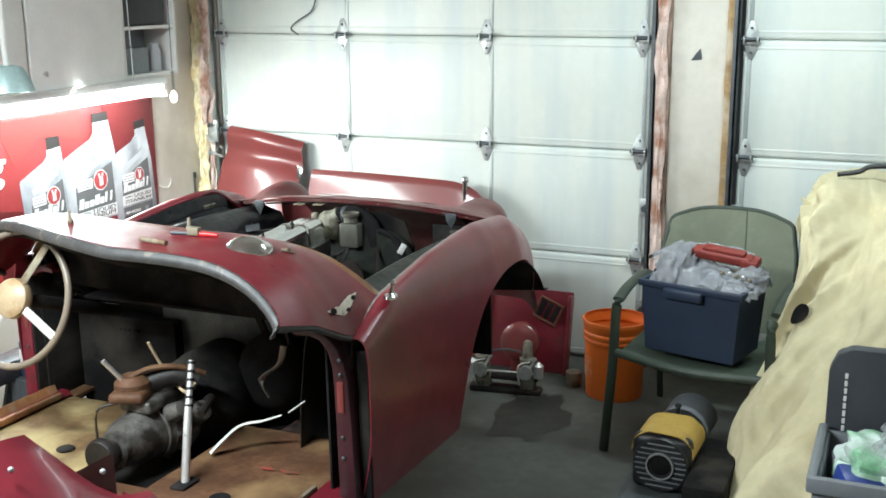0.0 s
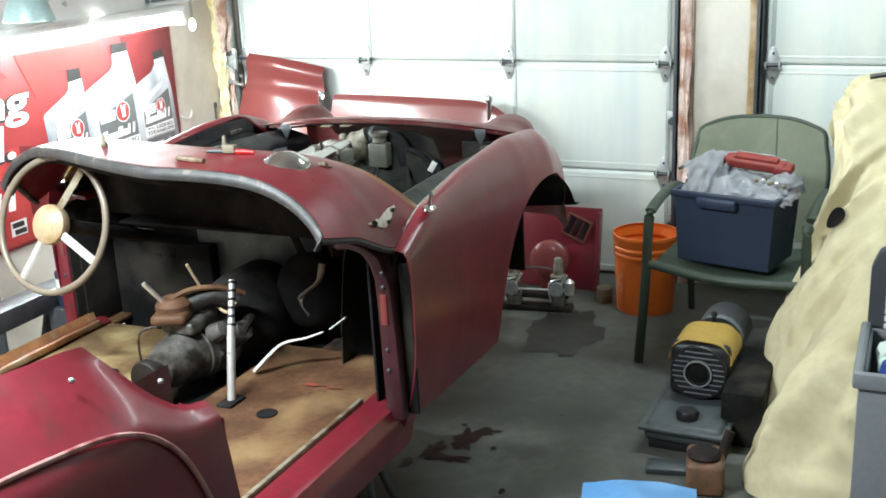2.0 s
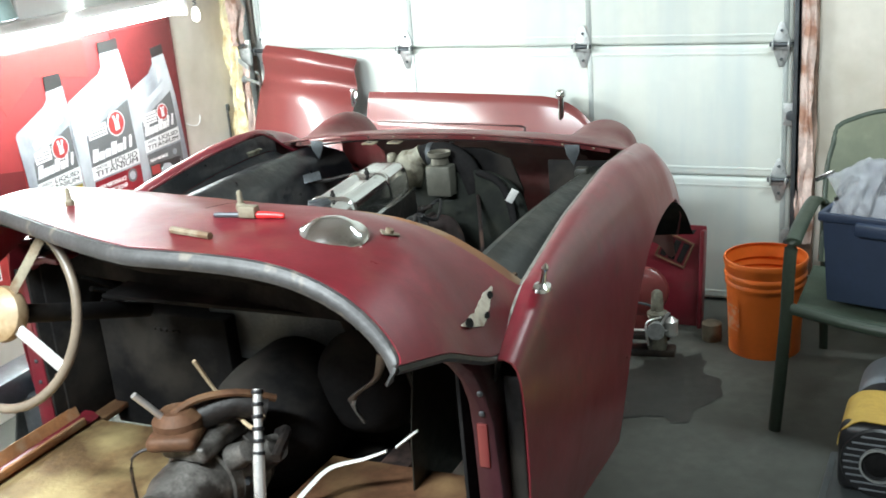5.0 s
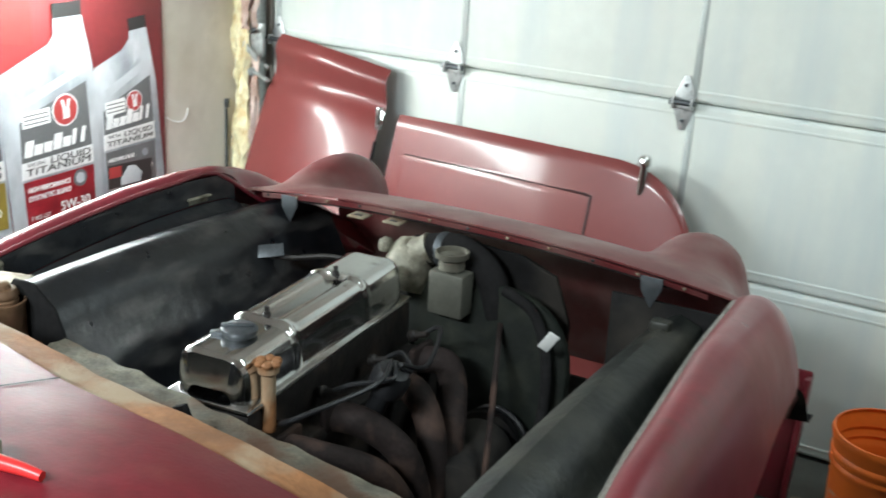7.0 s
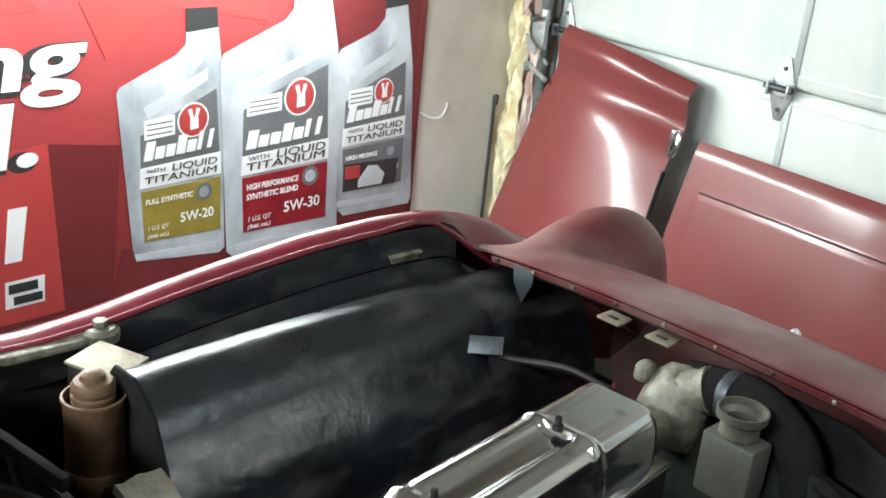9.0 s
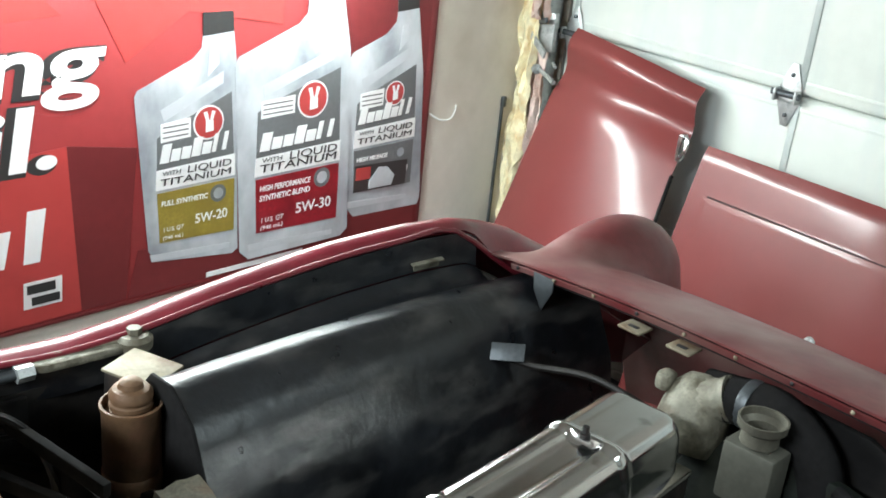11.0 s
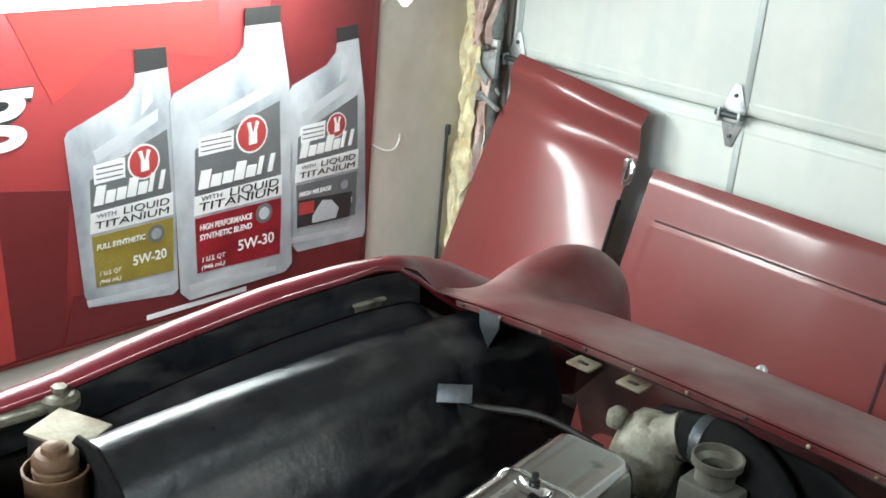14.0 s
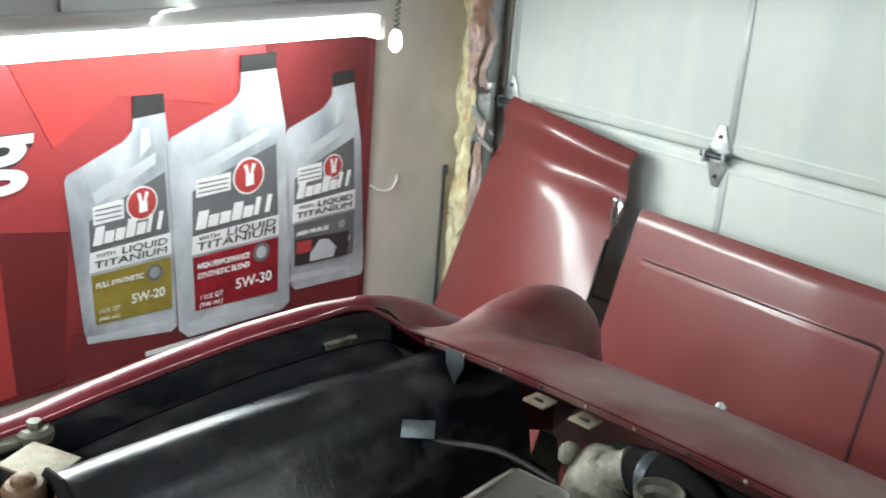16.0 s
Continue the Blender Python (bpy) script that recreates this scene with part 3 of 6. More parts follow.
bottle(1.2, [(4.076, 1.217), (4.19, 1.219), (4.227, 1.058), (4.258, 0.525), (4.233, 0.504), (3.91, 0.502), (3.881, 0.529), (3.851, 1.048), (3.864, 1.068), (4.048, 1.139), (4.074, 1.166)],
       [(4.074, 1.262), (4.19, 1.264), (4.19, 1.219), (4.076, 1.217)], BAN_WINE, (3.925, 4.200, 0.566, 0.965, 0.745), (4.104, 0.931, 0.052), "5W-30", "HIGH PERFORMANCE/SYNTHETIC BLEND", 0.0095)
for k, pts in enumerate(([(4.275, 0.628), (4.478, 0.622), (4.482, 0.70), (4.275, 0.71)], [(4.28, 0.665), (4.335, 0.663), (4.335, 0.70), (4.28, 0.702)], [(4.33, 0.632), (4.42, 0.63), (4.43, 0.66), (4.40, 0.69), (4.365, 0.695), (4.33, 0.655)])):
    flat("label_picture", pts, (BAN_BLACK, BAN_BRIGHT, BAN_SHINE)[k], 0.0076 + 0.0016 * k)
flat("name_bar", [(3.78, 0.478), (4.10, 0.478), (4.10, 0.492), (3.78, 0.492)], BAN_WHITE, 0.0052, label="small white line of print")
for body, size, y, z, wd in (("aving", 0.19, 2.872, 1.03, 0.62), ("r oil.", 0.205, 2.80, 0.855, 0.555)):
    letters(body, size, y, z, BAN_BLACK, 0.0052, 0.012, 0.12, wd + 0.02)
    letters(body, size, y + 0.008, z + 0.004, BAN_WHITE, 0.0062, 0.0045, 0.12, wd)
flat("letter_block", [(3.285, 0.63), (3.325, 0.63), (3.345, 0.76), (3.30, 0.76)], BAN_WHITE, 0.0052)
flat("letter_block", [(3.10, 0.63), (3.24, 0.63), (3.26, 0.72), (3.12, 0.72)], BAN_WHITE, 0.0052)
flat("small_plate", [(3.28, 0.515), (3.375, 0.515), (3.378, 0.583), (3.283, 0.583)], BAN_WHITE, 0.0052)
flat("print_bar", [(3.29, 0.552), (3.36, 0.552), (3.36, 0.575), (3.29, 0.575)], BAN_BLACK, 0.006)
flat("print_bar", [(3.30, 0.522), (3.37, 0.522), (3.37, 0.543), (3.30, 0.543)], BAN_BLACK, 0.006)

# ---- shop light on the wall ----
lamp = thing("shop_light", "long lit white fluorescent shop light above the banner", "light fixture", pose(-0.66, 3.55, 1.36))
part("housing", box(-0.07, -0.80, 0.032, 0.05, 0.80, 0.07, 0.008), WHITEP, lamp)
for dx, dz in ((-0.015, -0.005), (0.035, 0.0)):
    part("tube", moved(tube([(dx, -0.77, dz), (dx, 0.77, dz)], 0.019, 14), Matrix()), TUBE, lamp, "lit fluorescent tube")
for s in (-1, 1):
    part("socket", box(-0.05, s * 0.775 - 0.012, -0.03, 0.055, s * 0.775 + 0.012, 0.03, 0.004), WHITEP, lamp)
    part("chain", tube([(0, s * 0.6, 0.07), (-0.02, s * 0.6, 1.14)], 0.003, 6), ZINC, lamp)
pc = thing("pull_switch", "lit bulb-shaped pull switch hanging on a spring", "switch", pose(-0.58, 4.35, 1.30))
part("bulb", moved(lathe([(0.006, 0), (0.016, 0.012), (0.018, 0.03), (0.013, 0.05), (0.006, 0.058)], 14), pose(0, 0, 0)), BULB, pc)
part("spring", tube([(0.007 * math.cos(i), 0.007 * math.sin(i), 0.058 + i * 0.0022) for i in range(0, 46)], 0.0022, 6, 2), DKSTEEL, pc)
part("cord", tube([(0, 0, 0.16), (0, 0, 1.2)], 0.002, 6), DKSTEEL, pc)
cl = thing("clamp_lamp", "pale blue-green reflector clamp lamp hanging by the tubes", "lamp", pose(-0.45, 3.13, 1.47))
part("reflector", shell(lathe([(0.03, 0.10), (0.06, 0.09), (0.085, 0.05), (0.10, 0.0)], 24, False), 0.002), mat("mint_reflector", (0.45, 0.62, 0.62), 0.35, 0.3), cl)
part("stem", tube([(0, 0, 0.09), (0.0, 0.0, 1.03)], 0.012, 8), WHITEP, cl)
cab = thing("wall_shelf", "white wall cabinet with an open lower shelf of clutter", "cabinet", pose(-0.88, 4.12, 1.43))
part("side", box(0, 0.0, 0, 0.2, 0.016, 0.72, 0.002), WHITEP, cab)
part("side", box(0, 0.40, 0, 0.2, 0.416, 0.72, 0.002), WHITEP, cab)
part("back", box(0, 0.0, 0, 0.01, 0.41, 0.72, 0.002), GREYP, cab)
for z in (0.0, 0.23, 0.52):
    part("shelf", box(0.0, 0.016, z, 0.2, 0.40, z + 0.016, 0.002), WHITEP, cab)
solo("spray_can", moved(lathe([(0.03, 0), (0.032, 0.004), (0.032, 0.1), (0.022, 0.115), (0.022, 0.135), (0.01, 0.14)], 16), pose(-0.75, 4.44, 1.447)), BAN_SHINE, "small pale can on the wall shelf", "can")
solo("cardboard_box", box(-0.83, 4.15, 1.447, -0.71, 4.34, 1.57, 0.003), GREYP, "grey box on the wall shelf", "box")
solo("dark_case", box(-0.83, 4.15, 1.677, -0.70, 4.48, 1.84, 0.006), BLACKP, "dark case on the wall shelf", "case")
wb = thing("wall_board", "tall white panelled cupboard above the banner", "cupboard", pose(-0.884, 2.2, 1.42))
part("carcass", box(0, 0, 0, 0.22, 1.9, 1.05, 0.003), WHITEP, wb)
for i in range(3):
    d = part("door", box(0.22, 0.01 + i * 0.63, 0.01, 0.238, 0.62 + i * 0.63, 1.04, 0.003), WHITEP, wb)
    part("knob", moved(lathe([(0.004, 0), (0.012, 0.015), (0.006, 0.02)], 12), pose(0.238, 0.08 + i * 0.63, 0.08, 0, 90)), ZINC, d)


# ---- the car ----
CAR = pose(0.77, 2.4, 0, 0, -0.8, -1.0)
car = thing("sports_car", "stripped dark red open sports car body without bonnet or doors", "car", CAR)
ARCH_V, ARCH_L, ARCH_H, SILL_Z = 1.07, 0.49, 0.44, 0.42


def wing_low(v):
    q = (v - ARCH_V) / ARCH_L
    if abs(q) < 1:
        z = SILL_Z + ARCH_H * (1 - abs(q) ** 2.4) ** (1 / 2.2)
        return max(z, 0.64) if q > 0 else z
    return 0.64 if v > ARCH_V else SILL_Z


def wing_section(v, side=1):
    us = lerp(v, [-0.09, 0.12, 0.5, 0.9, 1.25, 1.5, 1.7], [0.728, 0.702, 0.662, 0.632, 0.60, 0.56, 0.52])
    zs = lerp(v, [-0.09, 0.12, 0.5, 0.9, 1.25, 1.5, 1.7], [0.932, 0.992, 1.015, 1.022, 0.985, 0.90, 0.76])
    bulge = lerp(v, [-0.09, 0.12, 0.6, 1.0, 1.3, 1.7], [0.012, 0.03, 0.06, 0.07, 0.06, 0.02])
    if side < 0:
        bulge *= 0.7
        zs = lerp(v, [-0.09, 0.12, 0.5, 0.6, 0.7, 0.8, 0.95, 1.1, 1.2, 1.27, 1.35, 1.5, 1.7], [0.932, 0.985, 0.972, 0.981, 0.998, 1.012, 1.029, 1.037, 1.034, 1.022, 0.995, 0.915, 0.78])
    uo = lerp(v, [-0.09, 0.3, 0.9, 1.2, 1.45, 1.62, 1.7], [0.775, 0.768, 0.765, 0.75, 0.70, 0.63, 0.56])
    ub = lerp(v, [-0.09, 0.5, 1.2, 1.7], [0.722, 0.74, 0.74, 0.56])
    dip = lerp(v, [1.225, 1.29, 1.5], [0.0, 0.065, 0.06]) if side < 0 else 0.0
    a, d = Vector((us - 0.4 * dip, zs - dip)), Vector((uo, 0.70))
    h1, h2 = Vector((us + 0.05, zs + bulge + 0.9 * dip)), Vector((uo, zs - 0.03))
    pts = []
    for i in range(25):
        t = i / 24
        pts.append((1 - t) ** 3 * a + 3 * t * (1 - t) ** 2 * h1 + 3 * t * t * (1 - t) * h2 + t ** 3 * d)
    for i in range(1, 9):
        t = i / 8
        pts.append(Vector((uo + (ub - uo) * t * t, 0.70 + (SILL_Z - 0.70) * t)))
    low = wing_low(v)
    out = [pts[0]]
    for p, q in zip(pts, pts[1:]):
        if q.y >= low:
            out.append(q)
        else:
            k = (p.y - low) / max(p.y - q.y, 1e-6)
            out.append(p.lerp(q, k))
            break
    seg = [0.0]
    for p, q in zip(out, out[1:]):
        seg.append(seg[-1] + (q - p).length)
    # fifteen steps over the crown, seven down the side to the arch or the sill
    crown = min(0.93 * seg[-1], 0.23)
    at = [crown * i / 15 for i in range(16)] + [crown + (seg[-1] - crown) * i / 7 for i in range(1, 8)]
    return [Vector((float(np.interp(d, seg, [p.x for p in out])), float(np.interp(d, seg, [p.y for p in out])))) for d in at]


def front_wing(s):
    v0 = -0.09 if s > 0 else 0.20
    vs = sorted(set([round(v0 + (1.70 - v0) * i / 64, 4) for i in range(65)] + [ARCH_V - ARCH_L + d for d in (-0.004, 0.0, 0.004, 0.012, 0.03)] + [ARCH_V + ARCH_L - d for d in (0.03, 0.012, 0.004, 0, -0.004)]))
    rows = [wing_section(v, s) for v in vs]
    bm = bmesh.new()
    vv = [[bm.verts.new((s * p.x, v, p.y)) for p in row] for v, row in zip(vs, rows)]
    for i in range(len(vs) - 1):
        for j in range(22):
            bm.faces.new((vv[i][j], vv[i + 1][j], vv[i + 1][j + 1], vv[i][j + 1]))
    bm.faces.new(vv[-1])
    return bm, vs, rows


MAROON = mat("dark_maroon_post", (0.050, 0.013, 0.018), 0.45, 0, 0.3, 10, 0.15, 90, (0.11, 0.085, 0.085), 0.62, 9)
POST = [(0.742, 0.45), (0.740, 0.55), (0.735, 0.69), (0.728, 0.82), (0.716, 0.875), (0.694, 0.920), (0.66, 0.946), (0.61, 0.955), (0.565, 0.950),
        (0.565, 0.934), (0.608, 0.938), (0.645, 0.928), (0.668, 0.900), (0.680, 0.860), (0.684, 0.80), (0.686, 0.69), (0.688, 0.45)]
for s in (1, -1):
    bm, vs, rows = front_wing(s)
    wing = part("front_wing", shell(bm, -0.004 * s), RED, car)
    part("wing_flange", shell(grid(lambda a, b: (s * (lerp(vs[0] + 0.02 + (1.23 - vs[0] - 0.02) * a, vs, [r[0].x for r in rows]) - 0.004 - 0.006 * b), vs[0] + 0.02 + (1.21 - vs[0]) * a, lerp(vs[0] + 0.02 + (1.21 - vs[0]) * a, vs, [r[0].y for r in rows]) - 0.003 - 0.055 * b), 40, 3), 0.003), BLACK, wing, "black inner flange of the wing")
    part("wing_beading", tube([(s * (r[0].x - 0.003), v, r[0].y + 0.002) for v, r in zip(vs[2:-4:5], rows[2:-4:5])], 0.005, 8, 3), ALLOY if s > 0 else RED, wing)
    # liner inside the wheel arch
    part("wheel_arch_liner", grid(lambda a, b: (s * (0.47 + 0.25 * b), ARCH_V + (ARCH_L + 0.02) * math.cos(math.pi * a), max(SILL_Z - 0.02 + (ARCH_H + 0.02) * math.sin(math.pi * a) ** 0.8, 0.625 + 0.02 * b if a < 0.5 else 0.0)), 30, 4), SHADE_BLACK, car, "black wheel arch lining")

    def inner(a, b):
        v = 0.16 + 1.09 * a if s > 0 else 0.550 + (0.700 + 0.13 * min(1.0, max(0.0, (b - 0.2) / 0.3))) * a
        top = lerp(v, vs, [r[0].x for r in rows]) - 0.014
        zt = lerp(v, vs, [r[0].y for r in rows]) - 0.060
        hump = 0.02 * math.sin(math.pi * min(max((v - 0.2) / 1.1, 0), 1))
        xs = [0, 0.12, 0.24, 0.36, 0.5, 0.65, 0.82, 1]
        u = lerp(b, xs, [top, top - 0.05, 0.520, 0.475, 0.420, 0.370, 0.335, 0.32] if s < 0 else [top, top - 0.030, 0.548, 0.50, 0.455, 0.425, 0.40, 0.39])
        z = lerp(b, xs, [zt, zt - 0.020, 0.966 + hump, 0.970 + hump, 0.930 + hump, 0.830 + 0.5 * hump, 0.62, 0.40] if s < 0 else [zt, zt - 0.085, 0.918 + hump, 0.936 + hump, 0.905 + hump, 0.80, 0.60, 0.40])
        return (s * u, v, z)
    iw = grid(inner, 36, 28)
    bmesh.ops.smooth_vert(iw, verts=[w for w in iw.verts if not w.is_boundary], factor=0.5, use_axis_x=True, use_axis_y=True, use_axis_z=True)
    part("inner_wing", shell(iw, 0.003), BLACK if s < 0 else GREENBLACK, car, "black inner wing of the engine bay" if s < 0 else "oily green-black inner wing of the engine bay")
    part("front_bulkhead", box(min(s * (0.36 if s > 0 else 0.50), s * 0.60), 1.235, 0.45, max(s * (0.36 if s > 0 else 0.50), s * 0.60), 1.245, 0.955, 0.002), SHADE_BLACK, car)
    part("mounting_bracket", moved(slab([(0, 0), (0.046, 0), (0.046, -0.022), (0.026, -0.064), (0.004, -0.030)], 0.003, 0.001), pose(s * 0.435 - 0.02, 1.236, 1.003, 90, 0, 0)), DKSTEEL, car, "small steel bracket")
    sh = 0.0 if s > 0 else 0.30
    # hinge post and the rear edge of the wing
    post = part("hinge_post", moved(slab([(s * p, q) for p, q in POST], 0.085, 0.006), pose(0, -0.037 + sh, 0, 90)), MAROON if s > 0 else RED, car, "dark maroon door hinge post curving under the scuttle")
    part("post_face", box(min(s * 0.738, s * 0.772), -0.088 + sh, 0.46, max(s * 0.738, s * 0.772), -0.075 + sh, 0.90, 0.004), SHADE_BLACK, post)
    part("hinge_recess", box(min(s * 0.694, s * 0.716), -0.126 + sh, 0.73, max(s * 0.694, s * 0.716), -0.120 + sh, 0.82, 0.004), RED_PANEL, post, "bright red hinge recess")
    for z in (0.66, 0.84, 0.60, 0.88):
        part("screw", moved(lathe([(0.006, 0), (0.006, 0.003), (0.003, 0.005)], 8), pose(s * 0.707, -0.123 + sh, z, 90)), DKSTEEL, post)
    # sill
    part("sill", grid(lambda a, b: (s * lerp(b, [0, 0.12, 0.35, 0.7, 1], [0.60, 0.625, 0.70, 0.722, 0.70]), -1.0 + (0.99 if s > 0 else 1.25) * a, lerp(b, [0, 0.12, 0.35, 0.7, 1], [0.475, 0.492, 0.484, 0.43, 0.33])), 8, 10), RED, car, "dark red sill under the door opening")
    # worn strip; on the right its pale steel also paints the edge's highlight line
    part("sill_strip", box(min(s * 0.598, s * 0.612), -0.98, 0.476, max(s * 0.598, s * 0.612), -0.11 if s > 0 else 0.20, 0.498, 0.004), PALEBOX if s > 0 else RUST_OR, car, "worn metal strip along the floor edge")
    # lower wing support (out of sight), standing the body on the floor
    for v in (0.05, -1.25):
        st = thing("axle_stand", "dark steel axle stand holding up the car body", "axle stand", CAR @ pose(s * 0.50, v, 0), "axle stands")
        part("post", lathe([(0.022, 0.18), (0.022, 0.40), (0.05, 0.405), (0.05, 0.43)], 12), DKSTEEL, st)
        for k in range(4):
            a = k * math.pi / 2 + math.pi / 4
            part("leg", tube([(0.02 * math.cos(a), 0.02 * math.sin(a), 0.25), (0.11 * math.cos(a), 0.11 * math.sin(a), 0.0)], 0.012, 8), DKSTEEL, st)

# badge on the right wing
part("wing_badge", join(lathe([(0.022, 0), (0.02, 0.006), (0.008, 0.012), (0.006, 0.034), (0.009, 0.044), (0.003, 0.052)], 14)), CHROME, car, "small chrome fitting on the wing", pose(0.752, 0.10, 1.002, 0, 12, 0) @ Matrix.Diagonal((0.8, 1.3, 1, 1)))


def scuttle_pt(q, t):
    """q -1..1 across, t 0..1 from dash edge to bonnet opening."""
    vd = -0.325 - 0.06 * abs(q) ** 7
    vf = lerp(q, [-1, 0, 0.35, 0.6, 0.8, 1], [0.11, 0.105, 0.075, 0.060, 0.075, 0.125])
    v = vd + (vf - vd) * t
    back = 0.42 * max(0.0, 0.15 - 0.70 * q) ** 1.2 * (1 - 0.65 * t)
    ue = lerp(v, [-0.39, -0.25, -0.14, -0.08, 0.125], [0.69, 0.712, 0.728, 0.727, 0.697])
    ze = lerp(v, [-0.39, -0.25, -0.14, -0.08, 0.125], [1.05, 1.015, 0.96, 0.937, 0.995])
    zc = lerp(v, [-0.39, -0.325, -0.1, 0.0, 0.125], [1.185, 1.19, 1.184, 1.170, 1.140])
    a = abs(q)
    u = ue * (a if a < 0.75 else 0.75 + 0.25 * math.sin((a - 0.75) / 0.25 * math.pi / 2) ** 0.9)
    return Vector((math.copysign(u, q) if q else 0.0, v + back, ze + (zc - ze) * (1 - (u / ue) ** lerp(v, [-0.33, -0.1, 0.125], [6.0, 6.5, 5.0]))))


part("scuttle", shell(grid(lambda a, b: scuttle_pt(2 * a - 1, b), 72, 18), -0.004), RED_WORN, car, "dusty dark red scuttle panel")
DASH = [(0.003, 0.003), (-0.008, 0.002), (-0.015, -0.006), (-0.018, -0.016), (-0.015, -0.026), (-0.009, -0.029)]
part("dash_roll", shell(grid(lambda a, b: scuttle_pt(2 * a - 1, 0.0) + Vector((-0.6 * (2 * a - 1) ** 9 * abs(lerp(b, [i / 5 for i in range(6)], [p[1] for p in DASH])), lerp(b, [i / 5 for i in range(6)], [p[0] for p in DASH]), lerp(b, [i / 5 for i in range(6)], [p[1] for p in DASH]))), 60, 10), 0.004), GREYTRIM, car, "worn grey dashboard edge trim")
for s in (1, -1):
    part("door_edge_trim", tube([scuttle_pt(s, t / 12 * 0.60) + Vector((-s * 0.004, 0, -0.006)) for t in range(13)], 0.009, 8, 2), GREYTRIM, car, "worn grey trim along the door opening")
part("dash_lip", shell(grid(lambda a, b: scuttle_pt((2 * a - 1) * 0.985, 0.02) + Vector((0, 0.012 + 0.015 * b, -0.02 - 0.035 * b)), 40, 2), 0.003), SHADE_BLACK, car)
part("bonnet_gutter", shell(grid(lambda a, b: scuttle_pt((2 * a - 1) * 0.97, 1.0) + Vector((0, 0.002 + 0.060 * b, -0.006 - 0.012 * b + 0.002 * n3(a * 25, b * 2, 1))), 80, 4), 0.006), RUST_OR, car, "orange rusted bonnet gutter")
part("scuttle_front", grid(lambda a, b: (lambda p: (p.x, p.y + 0.057, p.z - 0.026 + (0.88 - p.z + 0.026) * b))(scuttle_pt((2 * a - 1) * 0.965, 1.0)), 40, 4), SHADE_BLACK, car)
MOSSY = mat("grimy_rail", (0.15, 0.135, 0.10), 0.8, 0, 0.55, 22, 0.8, 60, (0.085, 0.040, 0.020), 0.53, 11)
part("rail_web", grid(lambda a, b: (-0.38 + 0.96 * a, 0.505 - 0.13 * a, 0.905 - 0.42 * b), 40, 4), GREASE, car)
for s in (1, -1):
    part("kick_panel", box(min(s * 0.648, s * 0.656), -0.10 if s > 0 else 0.20, 0.42, max(s * 0.648, s * 0.656), 0.43, 0.93, 0.002), SHADE_BLACK, car)
    part("floor_edge", box(min(s * 0.598, s * 0.650), -0.11 if s > 0 else 0.20, 0.450, max(s * 0.598, s * 0.650), 0.43, 0.466, 0.002), RUST, car)
part("bulkhead_rail", shell(grid(lambda a, b: (-0.38 + 0.96 * a, 0.500 - 0.13 * a + 0.062 * (b - 0.5) + 0.006 * n3(a * 22, b * 2, 5), 0.914 + 0.006 * n3(a * 16, b * 3, 2)), 70, 6), 0.012), MOSSY, car, "grimy pale rusted bulkhead rail")
part("bulkhead", box(-0.60, 0.425, 0.40, 0.60, 0.438, 0.885, 0.003), SHADE_BLACK, car, "dull black bulkhead")
part("bulkhead_shelf", box(-0.40, 0.14, 0.876, 0.60, 0.43, 0.886, 0.002), SHADE_BLACK, car)
part("footwell_box", box(-0.645, 0.36, 0.40, -0.22, 0.60, 0.745, 0.008), SHADE_BLACK, car, "black footwell box")
part("side_closing", box(-0.664, 0.16, 0.45, -0.655, 0.63, 0.935, 0.002), SHADE_BLACK, car)
part("arch_closing", moved(slab([(-0.66, 0.42), (-0.316, 0.40), (-0.334, 0.62), (-0.371, 0.842), (-0.422, 0.953), (-0.476, 0.991), (-0.524, 0.988), (-0.594, 0.905), (-0.66, 0.922)], 0.006, 0.0015), pose(0, 0.5515, 0, 90)), SHADE_BLACK, car)
for k in range(4):
    part("cable", tube([(-0.66 + 0.012 * k, 0.26 + 0.02 * k, 0.90), (-0.635 + 0.01 * k, 0.35 + 0.02 * k, 0.935 - 0.012 * k), (-0.585, 0.395 + 0.015 * k, 0.925 - 0.02 * k), (-0.555, 0.42, 0.86 - 0.01 * k), (-0.55, 0.44, 0.76)], 0.006 - 0.0008 * k, 8, 5), BLACKP, car, "black cable")
part("scuttle_seam", grid(lambda a, b: scuttle_pt(0.155 + 0.005 * a + 0.02 * b, 0.62 + 0.38 * b) + Vector((0, 0, 0.0055)), 1, 12), SHADE_BLACK, car)
part("wiper_hole", moved(lathe([(0.012, 0), (0.018, 0.002), (0.012, 0.005), (0.010, -0.01)], 14), pose(0.46, 0.06, 1.116, -6, 18) @ Matrix.Diagonal((0.7, 1.5, 1, 1))), SHADE_BLACK, car)


def on_scuttle(q, t, lift=0.0):
    p = scuttle_pt(q, t)
    x = (scuttle_pt(q + 0.01, t) - scuttle_pt(q - 0.01, t)).normalized()
    y = scuttle_pt(q, t + 0.02) - scuttle_pt(q, t - 0.02)
    n = x.cross(y).normalized()
    y = n.cross(x)
    m = Matrix((x, y, n)).transposed().to_4x4()
    m.translation = p + n * lift
    return m


def cut_pt(a, b):
    w = 0.0105 * (1 - abs(2 * b - 1) ** 2.2) * (1 + 0.35 * n3(b * 7, a * 2, 1)) + 0.0015
    return on_scuttle(0.900 - 0.012 * b + w * (2 * a - 1), 0.43 + 0.43 * b, 0.0065).translation


ch = part("cut_hole", shell(grid(cut_pt, 8, 20), 0.0012), PALEPATCH, car, "pale bare metal patch with dark holes")
